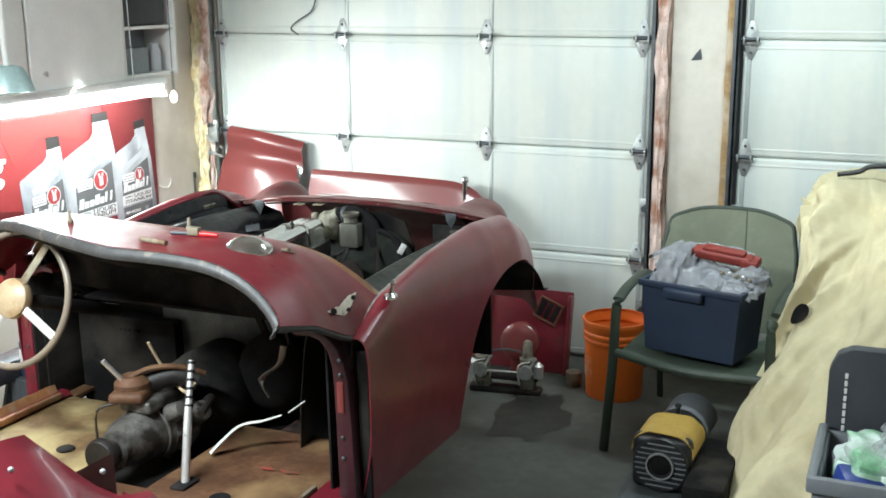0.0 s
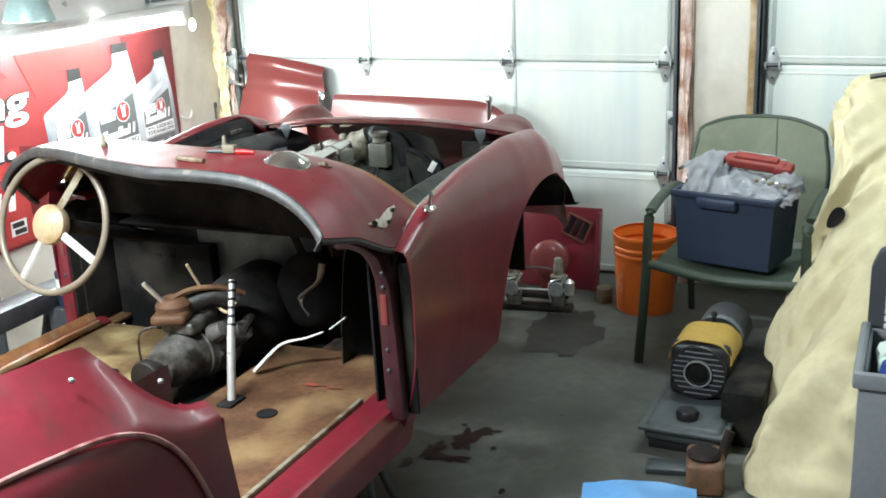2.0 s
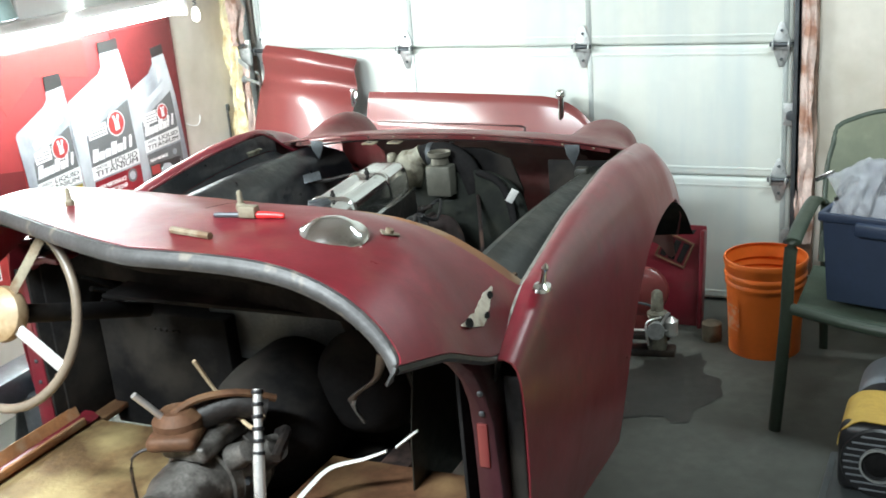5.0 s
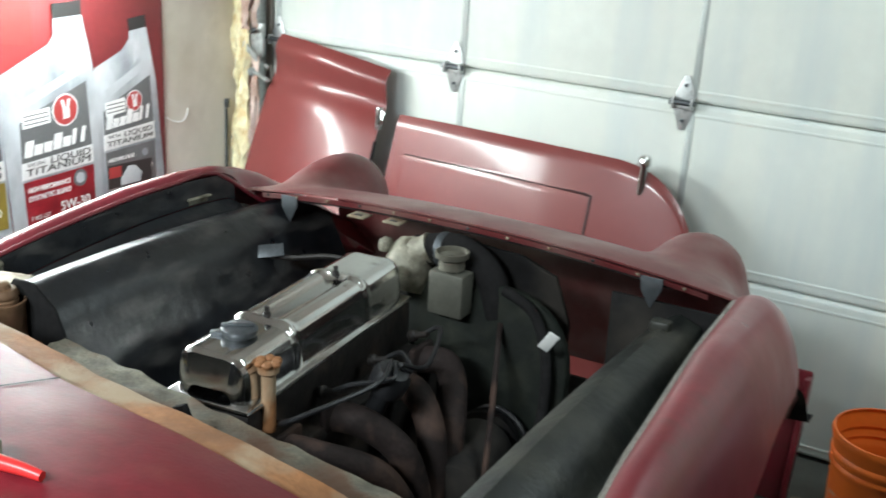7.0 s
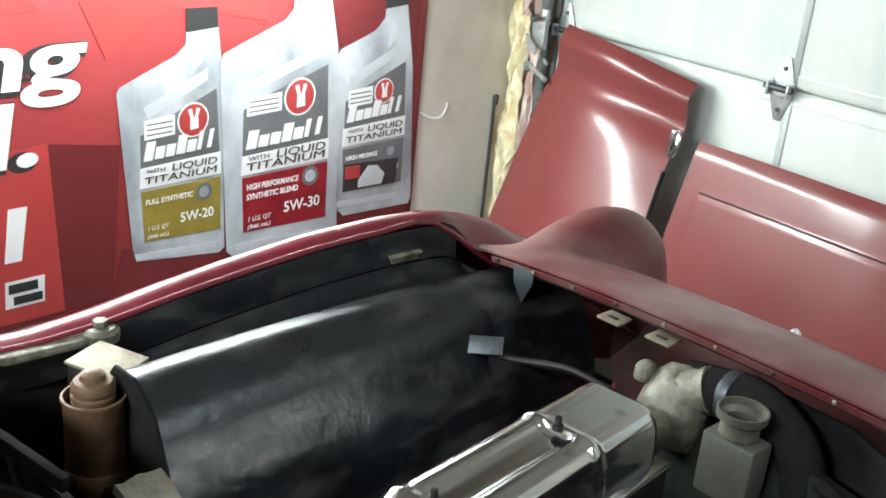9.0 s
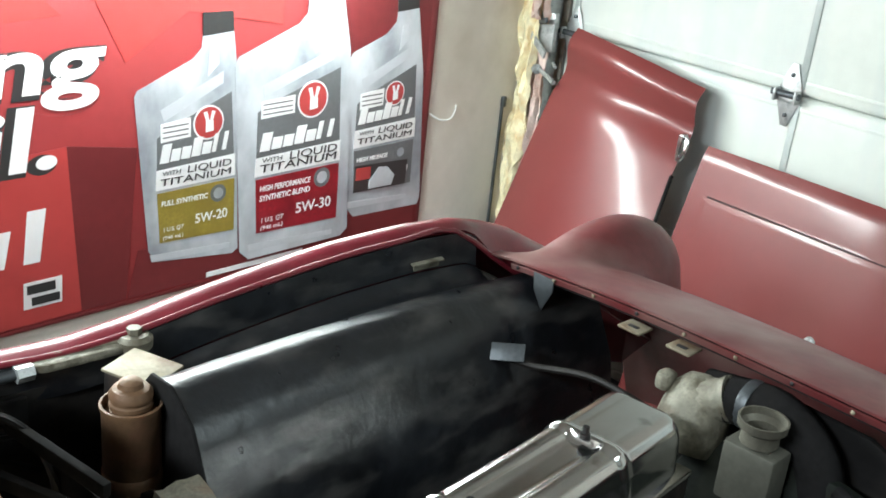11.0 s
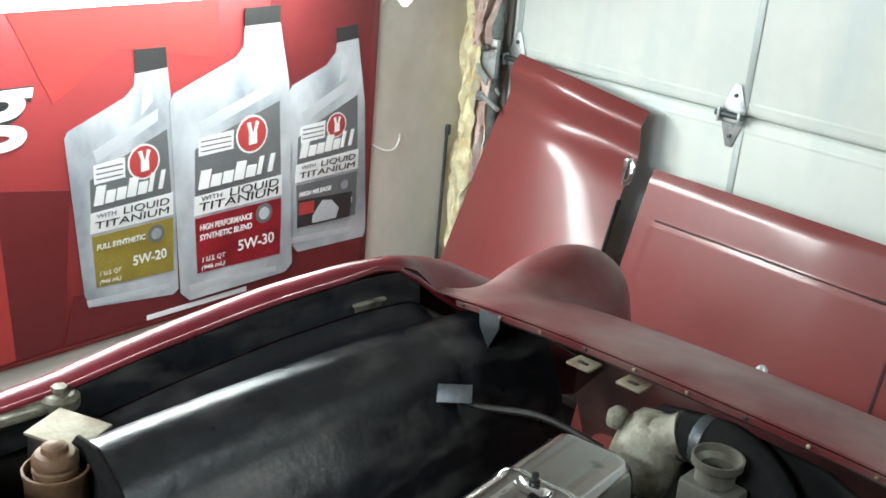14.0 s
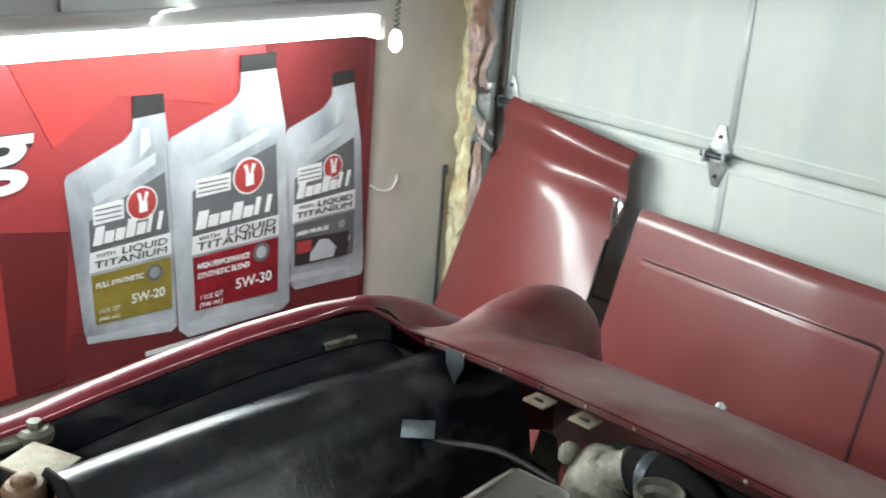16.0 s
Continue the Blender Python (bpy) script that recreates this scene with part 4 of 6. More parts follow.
for b0, a0, r in ((0.13, 0.5, 0.011), (0.84, 0.6, 0.008), (0.55, 1.0, 0.007)):
    part("hole", slab([(r * 0.8 * math.cos(i * math.pi / 7), r * 1.6 * math.sin(i * math.pi / 7)) for i in range(14)], 0.001), SHADE_BLACK, ch, m=on_scuttle(0.900 - 0.012 * b0 + 0.010 * (2 * a0 - 1), 0.43 + 0.43 * b0, 0.0078))
part("wiper_bush", moved(join(slab([(-0.02, -0.012), (0.02, -0.008), (0.026, 0.006), (-0.012, 0.014)], 0.003, 0.001), lathe([(0.008, 0.002), (0.008, 0.010), (0.004, 0.012)], 10)), on_scuttle(0.72, 0.66, 0.005) @ pose(0, 0, 0, 0, 0, 50)), PALEBOX, car, "small pale wiper bush")
part("bell_cover", moved(lathe([(0.0, 0.07), (0.07, 0.06), (0.11, 0.035), (0.13, 0.0), (0.135, -0.02)], 30, False), pose(0.19, 0.33, 0.625, 90)), SHADE_BLACK, car, "dark rounded cover behind the gearbox")
part("under_tray", box(-0.20, -0.30, 0.405, 0.22, 0.43, 0.412, 0.002), SHADE_BLACK, car)
part("tunnel_strut", moved(box(-0.012, -0.006, -0.2, 0.012, 0.006, 0.2, 0.002), pose(0.13, 0.36, 0.80, 0, -24)), SHADE_BLACK, car)
part("cover_strap", tube([(0.26, 0.20, 0.60), (0.24, 0.19, 0.66), (0.31, 0.19, 0.72), (0.33, 0.19, 0.78)], 0.011, 8, 5, flat=0.4), ALLOY, car)
part("footwell_panel", box(-0.30, 0.405, 0.62, 0.20, 0.420, 0.872, 0.004), DKSTEEL, car, "grey steel panel in the dark footwell")

# nose panel
def nose(a, b):
    u = -0.575 + 1.175 * a
    v0 = 1.212 + 0.042 * (abs(u) / 0.57) ** 2
    v = v0 + (1.785 - v0) * b
    lip = 1.035 - 0.045 * (abs(u) / 0.55) ** 2.2
    fall = 0.30 * max(0, (v - v0) / 0.57) ** 1.9
    z = lip - fall
    ramp = min(1, max(0, (v - 1.28) / 0.12))
    z -= 0.05 * math.exp(-((abs(u) - 0.585) / 0.03) ** 2) * ramp
    pu, pw, ph = (-0.487, 0.118 if u < -0.487 else 0.096, 0.136) if u < 0 else (0.438, 0.106, 0.112)
    r2 = (abs(u - pu) / pw) ** 2 + (abs(v - 1.53) / (0.27 if v < 1.53 else 0.15)) ** 2
    pod = 0.892 + ph * math.sqrt(max(0.0, 1 - r2)) if r2 < 1 else 0.0
    k = 0.014
    z = z + k * math.log(1 + math.exp(min(30.0, (pod - z) / k))) if pod else z
    if v > 1.66:
        z -= 1.6 * (v - 1.66)
    return (u, v, z)


part("nose_panel", shell(grid(nose, 90, 40), -0.004), RED_DUSTY, car, "dusty red nose panel with two headlamp humps")
part("nose_flange", shell(grid(lambda a, b: (lambda p: (p[0] * 0.985, p[1] + 0.002 + 0.004 * b, p[2] - 0.003 - 0.011 * b))(nose(0.04 + 0.92 * a, 0)), 40, 2), 0.003), RED_DUSTY, car)
for k in range(12):
    u = -0.50 + k * 0.091
    _, vv, zz = nose((u + 0.575) / 1.175, 0)
    part("flange_screw", moved(lathe([(0.0035, 0), (0.0035, 0.002), (0.002, 0.003)], 8), pose(u, vv, zz - 0.008, 90)), PALEBOX if k % 3 else BLACKP, car)
for u in (-0.215, -0.125):
    zz = nose((u + 0.575) / 1.175, 0)[2]
    clip = part("bonnet_clip", box(u - 0.022, 1.185, zz - 0.026, u + 0.020, 1.222, zz - 0.021, 0.002), PALEBOX, car, "small steel clip plate")
    part("slot", box(u - 0.010, 1.195, zz - 0.0215, u + 0.008, 1.203, zz - 0.0195, 0.001), BLACKP, clip)
part("nose_stud", lathe([(0.010, 0), (0.010, 0.012), (0.005, 0.018)], 10), ZINC, car, m=pose(-0.09, 1.54, nose(0.485 / 1.175, 0.57)[2] - 0.002))
# two added black sheets give the shade inside the nose and under its lip
part("nose_shade_panel", moved(slab([(-0.13, 0.50), (0.27, 0.50), (0.275, 0.86), (0.24, 0.955), (0.16, 0.985), (-0.02, 0.99), (-0.10, 0.975), (-0.14, 0.90)], 0.012, 0.004), pose(0, 1.250, 0, 90)), SHADE_BLACK, car, "black panel added for the dark space ahead of the radiator")
part("lip_shade_sheet", shell(grid(lambda a, b: (lambda p: (p[0] * 0.98, p[1] + 0.010 + 0.05 * b, p[2] - 0.018 - 0.012 * b))(nose(0.10 + 0.80 * a, 0)), 40, 2), 0.003), SHADE_BLACK, car, "dark sheet added as the shade under the nose lip")
part("grille_shroud", box(-0.33, 1.50, 0.45, 0.33, 1.51, 0.62, 0.003), SHADE_BLACK, car)

# cockpit floor
MARKRED = mat("faded_red_mark", (0.30, 0.050, 0.032), 0.6, 0, 0.3, 30, 0, 50, (0.15, 0.07, 0.04), 0.52, 40)
part("floor_pan", shell(grid(lambda a, b: (0.13 + 0.47 * a, -1.35 + 1.6 * b, 0.467 + 0.003 * n3(a * 5, b * 9, 1)), 14, 24), 0.004), RUST, car, "rusty brown steel floor")
part("floor_pan", shell(grid(lambda a, b: (-0.64 + 0.53 * a, -1.35 + 1.6 * b, 0.467 + 0.003 * n3(a * 5, b * 9, 4)), 14, 24), 0.004), RUST_Y, car, "rusty yellow-brown steel floor")
part("floor_tunnel", shell(grid(lambda a, b: (-0.14 + 0.30 * a, -1.35 + 1.10 * b, 0.465 + 0.10 * math.sin(math.pi * a) * min(1, max(0, (0.75 - b) * 3))), 12, 14), 0.004), RUST, car, "rusty steel tunnel over the driveshaft")
for u, v, r in ((0.365, -0.23, 0.030), (-0.288, -0.124, 0.028)):
    part("drain_hole", moved(lathe([(r, 0), (r, 0.003), (r * 0.9, 0.0045)], 20), pose(u, v, 0.4685)), SHADE_BLACK, car, "round drain hole in the floor")
for x in (-0.02, 0.05):
    part("paint_mark", moved(blot(0, 0, 0.028, 0.008, 3 + x * 50, 0.0015, 0.8), pose(0.41 + x, -0.02, 0.4725)), MARKRED, car, "small red paint mark")
part("floor_lip", shell(grid(lambda a, b: (-0.64 - 0.02 * b, -1.0 + 1.22 * a, 0.468 + 0.045 * b + 0.004 * n3(a * 20, b, 2)), 30, 3), 0.012), RUST_OR, car, "flaking rusted lip of the floor")
part("white_strip", tube([(0.170, 0.0, 0.478), (0.205, 0.03, 0.520), (0.245, 0.06, 0.556), (0.31, 0.09, 0.570), (0.362, 0.11, 0.588)], lambda t: 0.016 - 0.008 * t, 6, 5, flat=0.35), WHITEP, car, "torn white strip of trim")
part("white_strip", tube([(0.382, 0.12, 0.596), (0.428, 0.14, 0.632)], 0.009, 6, 3, flat=0.35), WHITEP, car, "torn white strip of trim")
part("loose_wire", tube([(-0.05, 0.02, 0.80), (-0.03, 0.06, 0.70), (0.03, 0.04, 0.665), (0.10, 0.0, 0.665), (0.13, 0.0, 0.70)], 0.005, 6, 5), CREAMP, car, "loose beige cable")
part("loose_wire", tube([(-0.12, -0.06, 0.62), (-0.17, -0.10, 0.60), (-0.175, -0.10, 0.47)], 0.004, 6, 5), GREASE, car)

# gearbox
gb = part("gearbox", moved(join(
    lathe([(0.055, -0.20), (0.06, -0.17), (0.075, -0.14), (0.085, -0.05), (0.10, 0.0), (0.10, 0.10), (0.085, 0.11)], 26)), pose(-0.03, 0.0, 0.535, -90)), DIRTYALLOY, car, "oily cast alloy gearbox")
part("bell_housing", moved(lathe([(0.09, 0.10), (0.12, 0.13), (0.155, 0.20), (0.165, 0.27), (0.165, 0.42)], 30), pose(-0.03, 0.0, 0.535, -90)), SHADE_BLACK, gb, "dull black bell housing")
for k in range(5):
    part("case_rib", moved(lathe([(0.088 + 0.003 * k, -0.05 + 0.03 * k), (0.094 + 0.003 * k, -0.046 + 0.03 * k), (0.094 + 0.003 * k, -0.042 + 0.03 * k), (0.088 + 0.003 * k, -0.038 + 0.03 * k)], 26, False), pose(-0.03, 0.0, 0.535, -90)), DIRTYALLOY, gb)
part("output_flange", moved(lathe([(0.05, -0.262), (0.055, -0.255), (0.055, -0.235), (0.035, -0.23), (0.035, -0.20)], 18), pose(-0.03, 0, 0.535, -90)), GREASE, gb)
part("top_cover", box(-0.085, -0.10, 0.615, 0.035, 0.10, 0.655, 0.012, 3), DIRTYALLOY, gb)
part("remote_housing", moved(join(box(-0.055, -0.075, 0, 0.055, 0.075, 0.035, 0.015, 3), lathe([(0.055, 0.03), (0.055, 0.05), (0.035, 0.07)], 18)), pose(-0.055, -0.06, 0.65, 0, 0, 20)), RUST, gb)
part("remote_pipe", tube([(-0.03, -0.02, 0.685), (0.03, 0.03, 0.70), (0.09, 0.07, 0.68)], 0.032, 10), GREASE, gb)
for a in range(6):
    ang = a * math.pi / 3
    part("bolt", moved(lathe([(0.009, 0), (0.009, 0.012)], 6), pose(-0.03 + 0.10 * math.cos(ang), -0.004, 0.535 + 0.10 * math.sin(ang), 90)), DKSTEEL, gb)
part("gear_lever", tube([(-0.05, -0.06, 0.66), (-0.075, -0.10, 0.73), (-0.095, -0.135, 0.785)], 0.0075, 8), BRIGHTBAR, car, "bare steel gear lever")
hb = part("handbrake", tube([(0.218, -0.19, 0.47), (0.19, -0.12, 0.64), (0.164, -0.05, 0.79)], lambda t: 0.0125 if t < 0.62 else 0.010, 12), BRIGHTBAR, car, "bright steel handbrake lever")
for i in range(6):
    part("grip_ring", moved(lathe([(0.0125, -0.004), (0.0135, 0), (0.0125, 0.004)], 12), pose(0.185 - i * 0.0042, -0.105 + i * 0.0105, 0.672 + i * 0.0225, -24, -10)), BLACKP, hb)
part("handbrake_slot", box(0.195, -0.235, 0.468, 0.245, -0.155, 0.476, 0.003), SHADE_BLACK, car)

for u, v, z, r, h in ((0.055, -0.03, 0.60, 0.030, 0.05), (-0.11, 0.03, 0.60, 0.034, 0.04), (0.06, 0.06, 0.56, 0.038, 0.06)):
    part("case_boss", moved(lathe([(r, 0), (r * 1.05, 0.006), (r * 0.8, h), (r * 0.4, h + 0.004)], 16), pose(u, v, z, 0, 60 if u > 0 else -60)), DIRTYALLOY, gb)
part("clutch_arm", tube([(0.09, 0.10, 0.60), (0.14, 0.06, 0.63), (0.16, -0.02, 0.61)], 0.013, 8), GREASE, gb)
part("breather_pipe", tube([(-0.07, -0.09, 0.70), (-0.02, -0.04, 0.735), (0.05, 0.02, 0.735), (0.11, 0.08, 0.70)], 0.009, 8), RUST, gb, "rusty bent pipe")

# steering
sw = part("steering_wheel", tube([(0.205 * math.cos(a), 0.205 * math.sin(a), 0) for a in [2 * math.pi * i / 56 for i in range(56)]], 0.0105, 12, loop=True), mat("brown_grey_rim", (0.20, 0.16, 0.12), 0.35, 0, 0.2, 9), car, "thin-rimmed three-spoke steering wheel", pose(-0.390, -0.16, 0.955, 71, 0, 0))
for k, a in enumerate((radians(61), radians(239), radians(330))):
    part("spoke", tube([(0.03 * math.cos(a), 0.03 * math.sin(a), 0.01), (0.12 * math.cos(a), 0.12 * math.sin(a), 0.004), (0.203 * math.cos(a), 0.203 * math.sin(a), 0)], 0.013, 8, 5, flat=0.3), BRIGHTBAR if k else PALEBOX, sw)
part("hub", lathe([(0.055, -0.015), (0.062, 0.0), (0.06, 0.02), (0.045, 0.032), (0.0, 0.038)], 26), mat("stained_cream_hub", (0.42, 0.31, 0.19), 0.45, 0, 0.2, 12, 0.1, 80, (0.30, 0.19, 0.09), 0.6, 14), sw, "stained cream plastic hub cap")
part("steering_column", tube([(-0.390, -0.15, 0.95), (-0.385, 0.27, 0.80)], 0.022, 12), SHADE_BLACK, car)

# rear quarters and deck
# pale pink puts the bead's highlight into its base colour
BEAD_HIGHLIGHT = mat("pink_beading_highlight", (0.40, 0.22, 0.21), 0.35, 0, 0.2, 20, 0.1, 90, (0.20, 0.05, 0.05), 0.58, 16)
def rear(s, a, b):
    v = -0.875 - 1.35 * a
    ui = lerp(v, [-2.2, -1.6, -1.25, -1.08, -0.95, -0.875], [0.45, 0.46, 0.50, 0.555, 0.645, 0.668])
    zi = lerp(v, [-2.2, -1.6, -1.25, -1.08, -0.95, -0.875], [0.84, 0.96, 1.02, 1.025, 0.845, 0.835])
    um = lerp(v, [-2.2, -1.5, -1.08, -0.95, -0.875], [0.62, 0.70, 0.70, 0.715, 0.712])
    zm = lerp(v, [-2.2, -1.5, -1.08, -0.95, -0.875], [0.74, 0.90, 0.86, 0.80, 0.80])
    xs = [0, 0.22, 0.45, 0.7, 1.0]
    return (s * lerp(b, xs, [ui, 0.55 * ui + 0.45 * um, um, 0.735, 0.71]), v, lerp(b, xs, [zi, 0.5 * (zi + zm) + 0.012, zm, 0.62, 0.40]))


for s in (1, -1):
    rw = grid(lambda a, b: rear(s, a, b), 40, 30)
    for _ in range(4):
        bmesh.ops.smooth_vert(rw, verts=[w for w in rw.verts if not w.is_boundary], factor=0.5, use_axis_x=True, use_axis_y=True, use_axis_z=True)
    q = part("rear_wing", shell(rw, 0.004), RED, car, "dark red rear quarter panel")
    part("wing_beading", tube([Vector(rear(s, a, b)) + Vector((s * 0.005, 0, 0.004)) for a, b in ((0.055, 0.92), (0.06, 0.75), (0.08, 0.60), (0.12, 0.49), (0.19, 0.42), (0.30, 0.38), (0.5, 0.35), (0.75, 0.34), (0.98, 0.33))], 0.006, 8, 8), BEAD_HIGHLIGHT, q, "beading along the wing with its pale highlight painted in")
    part("shut_face", grid(lambda a, b: (s * (0.60 + 0.115 * a), -0.873, 0.45 + (0.80 + 0.02 * (1 - a) - 0.45) * b), 4, 6), RED, q)
    part("inner_side", grid(lambda a, b: (s * (0.61 - 0.06 * a), -0.90 - 1.0 * a, 0.46 + 0.46 * b), 6, 4), RED_DUSTY, q)
    for v, z in ((-1.0, 0.93), (-1.16, 0.99), (-0.93, 0.80)):
        part("fastener", moved(lathe([(0.006, 0), (0.006, 0.004), (0.002, 0.007)], 10), pose(s * lerp(v, [-1.16, -0.93], [0.60, 0.70]), v, z, 0, s * 50)), ZINC, q)
part("rear_deck", shell(grid(lambda a, b: (-0.46 + 0.92 * a, -1.62 - 0.6 * b, 0.965 - 0.13 * b * b + 0.03 * (1 - (2 * a - 1) ** 2)), 20, 8), 0.004), RED, car)

# ---- engine ----
eng = part("engine_block", join(box(-0.19, 0.50, 0.42, 0.06, 1.10, 0.80, 0.015), moved(box(-0.140, 0.49, 0.80, 0.018, 1.10, 0.896, 0.008), pose(-0.060, 0.79, 0, 0, 0, 5.5) @ Matrix.Diagonal((1, 0.95, 1, 1)) @ Matrix.Translation((0.060, -0.79, 0)))), GREASE, car, "greasy cast iron engine block")


PROFILE = [(-0.084, 0.0), (-0.083, 0.030), (-0.080, 0.052), (-0.073, 0.067), (-0.062, 0.076), (-0.048, 0.0795), (-0.034, 0.080), (-0.027, 0.0795), (0.0, 0.0795)]
PROFILE = PROFILE + [(-x, z) for x, z in PROFILE[-2::-1]]


def cover(a, b):
    """Rocker cover skin over its length a and width b: plain ends, two raised bands, a sunk channel between."""
    v = 0.495 + 0.590 * a
    i = b * (len(PROFILE) - 1)
    k = min(int(i), len(PROFILE) - 2)
    f = i - k
    x = PROFILE[k][0] * (1 - f) + PROFILE[k + 1][0] * f
    z = PROFILE[k][1] * (1 - f) + PROFILE[k + 1][1] * f
    d = min(a, 1 - a) * 0.590
    plan = 0.026 - math.sqrt(max(0.0, 0.026 ** 2 - max(0.0, 0.026 - d) ** 2))
    drop = 0.016 - math.sqrt(max(0.0, 0.016 ** 2 - max(0.0, 0.016 - d) ** 2)) if d > 0.0005 else 0.06
    band = math.exp(-((a - 0.285) / 0.017) ** 4) + math.exp(-((a - 0.730) / 0.017) ** 4)
    mid = 1.0 if 0.30 < a < 0.715 else 0.0
    top = max(0.0, z - 0.055) / 0.025
    z += top * (0.007 * band + mid * (0.003 - 0.009 * math.exp(-(x / 0.030) ** 6)))
    return (-0.060 + 0.82 * x * (1 - plan / 0.084) * (1 + 0.03 * band), v, 0.905 + max(0.0, z - drop * min(1.0, z / 0.05)))


YAW = Matrix.Translation((-0.060, 0.79, 0)) @ pose(0, 0, 0, 0, 0, 5.5) @ Matrix.Diagonal((1, 0.95, 1, 1)) @ Matrix.Translation((0.060, -0.79, 0))   # the head sits askew in the bay
part("rocker_cover", moved(grid(cover, 150, 64), YAW), CHROME, eng, "polished chrome rocker cover with pressed ribs")
part("cover_flange", moved(box(-0.142, 0.483, 0.896, 0.022, 1.097, 0.906, 0.005), YAW), CHROME, eng)
part("filler_cap", moved(join(lathe([(0.030, 0.0), (0.032, 0.004), (0.036, 0.010), (0.036, 0.018), (0.030, 0.022), (0.0, 0.024)], 24), slab([(-0.030, -0.012), (-0.056, -0.006), (-0.056, 0.008), (-0.030, 0.014)], 0.010, 0.003), box(-0.034, -0.006, 0.020, 0.030, 0.006, 0.028, 0.003)), YAW @ pose(-0.060, 0.587, 0.983, 0, 0, 30) @ Matrix.Diagonal((0.86, 0.9, 0.8, 1))), DKSTEEL, eng, "dull grey oil filler cap")
for v in (0.672, 0.918):
    part("cover_nut", moved(lathe([(0.009, 0), (0.009, 0.009), (0.006, 0.010), (0.006, 0.022), (0.0, 0.023)], 12), YAW @ pose(-0.060, v, 0.988) @ Matrix.Scale(0.8, 4)), GREASE, eng)
part("drain_tap", join(lathe([(0.012, 0.85), (0.012, 0.95), (0.018, 0.955), (0.018, 0.965), (0.010, 0.97)], 12)), RUST_OR, eng, m=pose(0.045, 0.565, 0.0))
part("thermostat_housing", join(moved(lathe([(0.045, -0.06), (0.055, -0.03), (0.052, 0.0), (0.045, 0.03), (0.028, 0.05), (0.0, 0.056)], 18), pose(-0.075, 1.185, 0.935, -20)), moved(lathe([(0.032, 0), (0.036, 0.01), (0.032, 0.04), (0.036, 0.055)], 16), pose(-0.075, 1.18, 0.950, -12, 64)), box(-0.135, 1.15, 0.955, -0.11, 1.18, 0.985, 0.008)), ALLOY_W, eng, "chalky oxidised thermostat housing")
part("top_hose", tube([(-0.03, 1.19, 0.972), (0.04, 1.205, 0.978), (0.11, 1.20, 0.94), (0.14, 1.19, 0.86)], 0.034, 14), SHADE_BLACK, eng, "black rubber hose")
part("hose_clip", moved(lathe([(0.036, -0.008), (0.038, 0), (0.036, 0.008)], 18), pose(0.0, 1.198, 0.976, 0, 90)), DKSTEEL, eng)
part("air_pipe", tube([(-0.42, 1.12, 0.895), (-0.35, 1.13, 0.90), (-0.25, 1.16, 0.915), (-0.15, 1.18, 0.90)], 0.006, 8), GREASE, car, "thin bent steel pipe")
part("paper_tag", moved(box(-0.036, -0.002, -0.015, 0.036, 0.002, 0.015, 0.001), pose(-0.392, 1.105, 0.914, -38, -6, 36)), DKSTEEL, car, "small grey tag")
part("wing_slot", moved(join(box(-0.004, -0.034, 0.002, 0.006, 0.034, 0.007, 0.002), box(-0.004, -0.028, -0.010, 0.001, 0.028, 0.001, 0.001)), pose(-0.598, 1.118, 0.990, 0, 10, -4)), ALLOY_W, car, "bare metal edge of a slot")
RADM = mat("grimy_green_radiator", (0.0065, 0.009, 0.0065), 0.7, 0, 0.4, 14, 0.3, 60, (0.018, 0.020, 0.014), 0.58, 12)
RADM.node_tree.nodes["Principled BSDF"].inputs["Specular IOR Level"].default_value = 0.2
RADO = [(0.21 * math.copysign(abs(math.cos(k * math.pi / 20)) ** 0.75, math.cos(k * math.pi / 20)), (0.19 if k < 20 else 0.30) * math.copysign(abs(math.sin(k * math.pi / 20)) ** 0.8, math.sin(k * math.pi / 20))) for k in range(40)]
rad = part("radiator_plate", moved(slab(RADO, 0.03, 0.010), pose(0.11, 1.165, 0.745, 78, 0, 0)), RADM, car, "dark green-black rounded radiator back plate")
GREYNECK = mat("tarnished_brass_neck", (0.16, 0.15, 0.12), 0.5, 0.4, 0.3, 24, 0.2, 120)
ft = part("filler_tank", join(box(0.012, 1.115, 0.865, 0.092, 1.165, 0.958, 0.006), box(0.03, 1.125, 0.955, 0.075, 1.155, 0.965, 0.004)), mat("dusty_grey_brass", (0.095, 0.093, 0.076), 0.6, 0.2, 0.2, 14, 0.1, 100), car, "dusty grey metal filler tank")
part("filler_neck", moved(shell(lathe([(0.027, 0.0), (0.026, 0.018), (0.034, 0.024), (0.035, 0.036)], 22, False), 0.003), pose(0.052, 1.14, 0.963)), GREYNECK, ft)
for i, v in enumerate((0.60, 0.74, 0.90, 1.03)):
    part("exhaust_pipe", tube([(0.045, v, 0.80), (0.11, v + 0.01, 0.80), (0.17, v * 0.6 + 0.34, 0.74), (0.19, v * 0.25 + 0.62, 0.62), (0.18, 0.78, 0.48)], 0.028, 12, 6), EXH, eng, "rust-brown exhaust pipe")
    part("pipe_flange", box(0.045, v - 0.04, 0.765, 0.06, v + 0.04, 0.835, 0.008), EXH, eng)
ds = part("distributor", moved(lathe([(0.018, 0.0), (0.020, 0.05), (0.034, 0.056), (0.036, 0.085), (0.028, 0.10), (0.012, 0.104)], 18), pose(0.095, 0.80, 0.80, 0, 24)), BLACKP, eng, "black distributor cap")
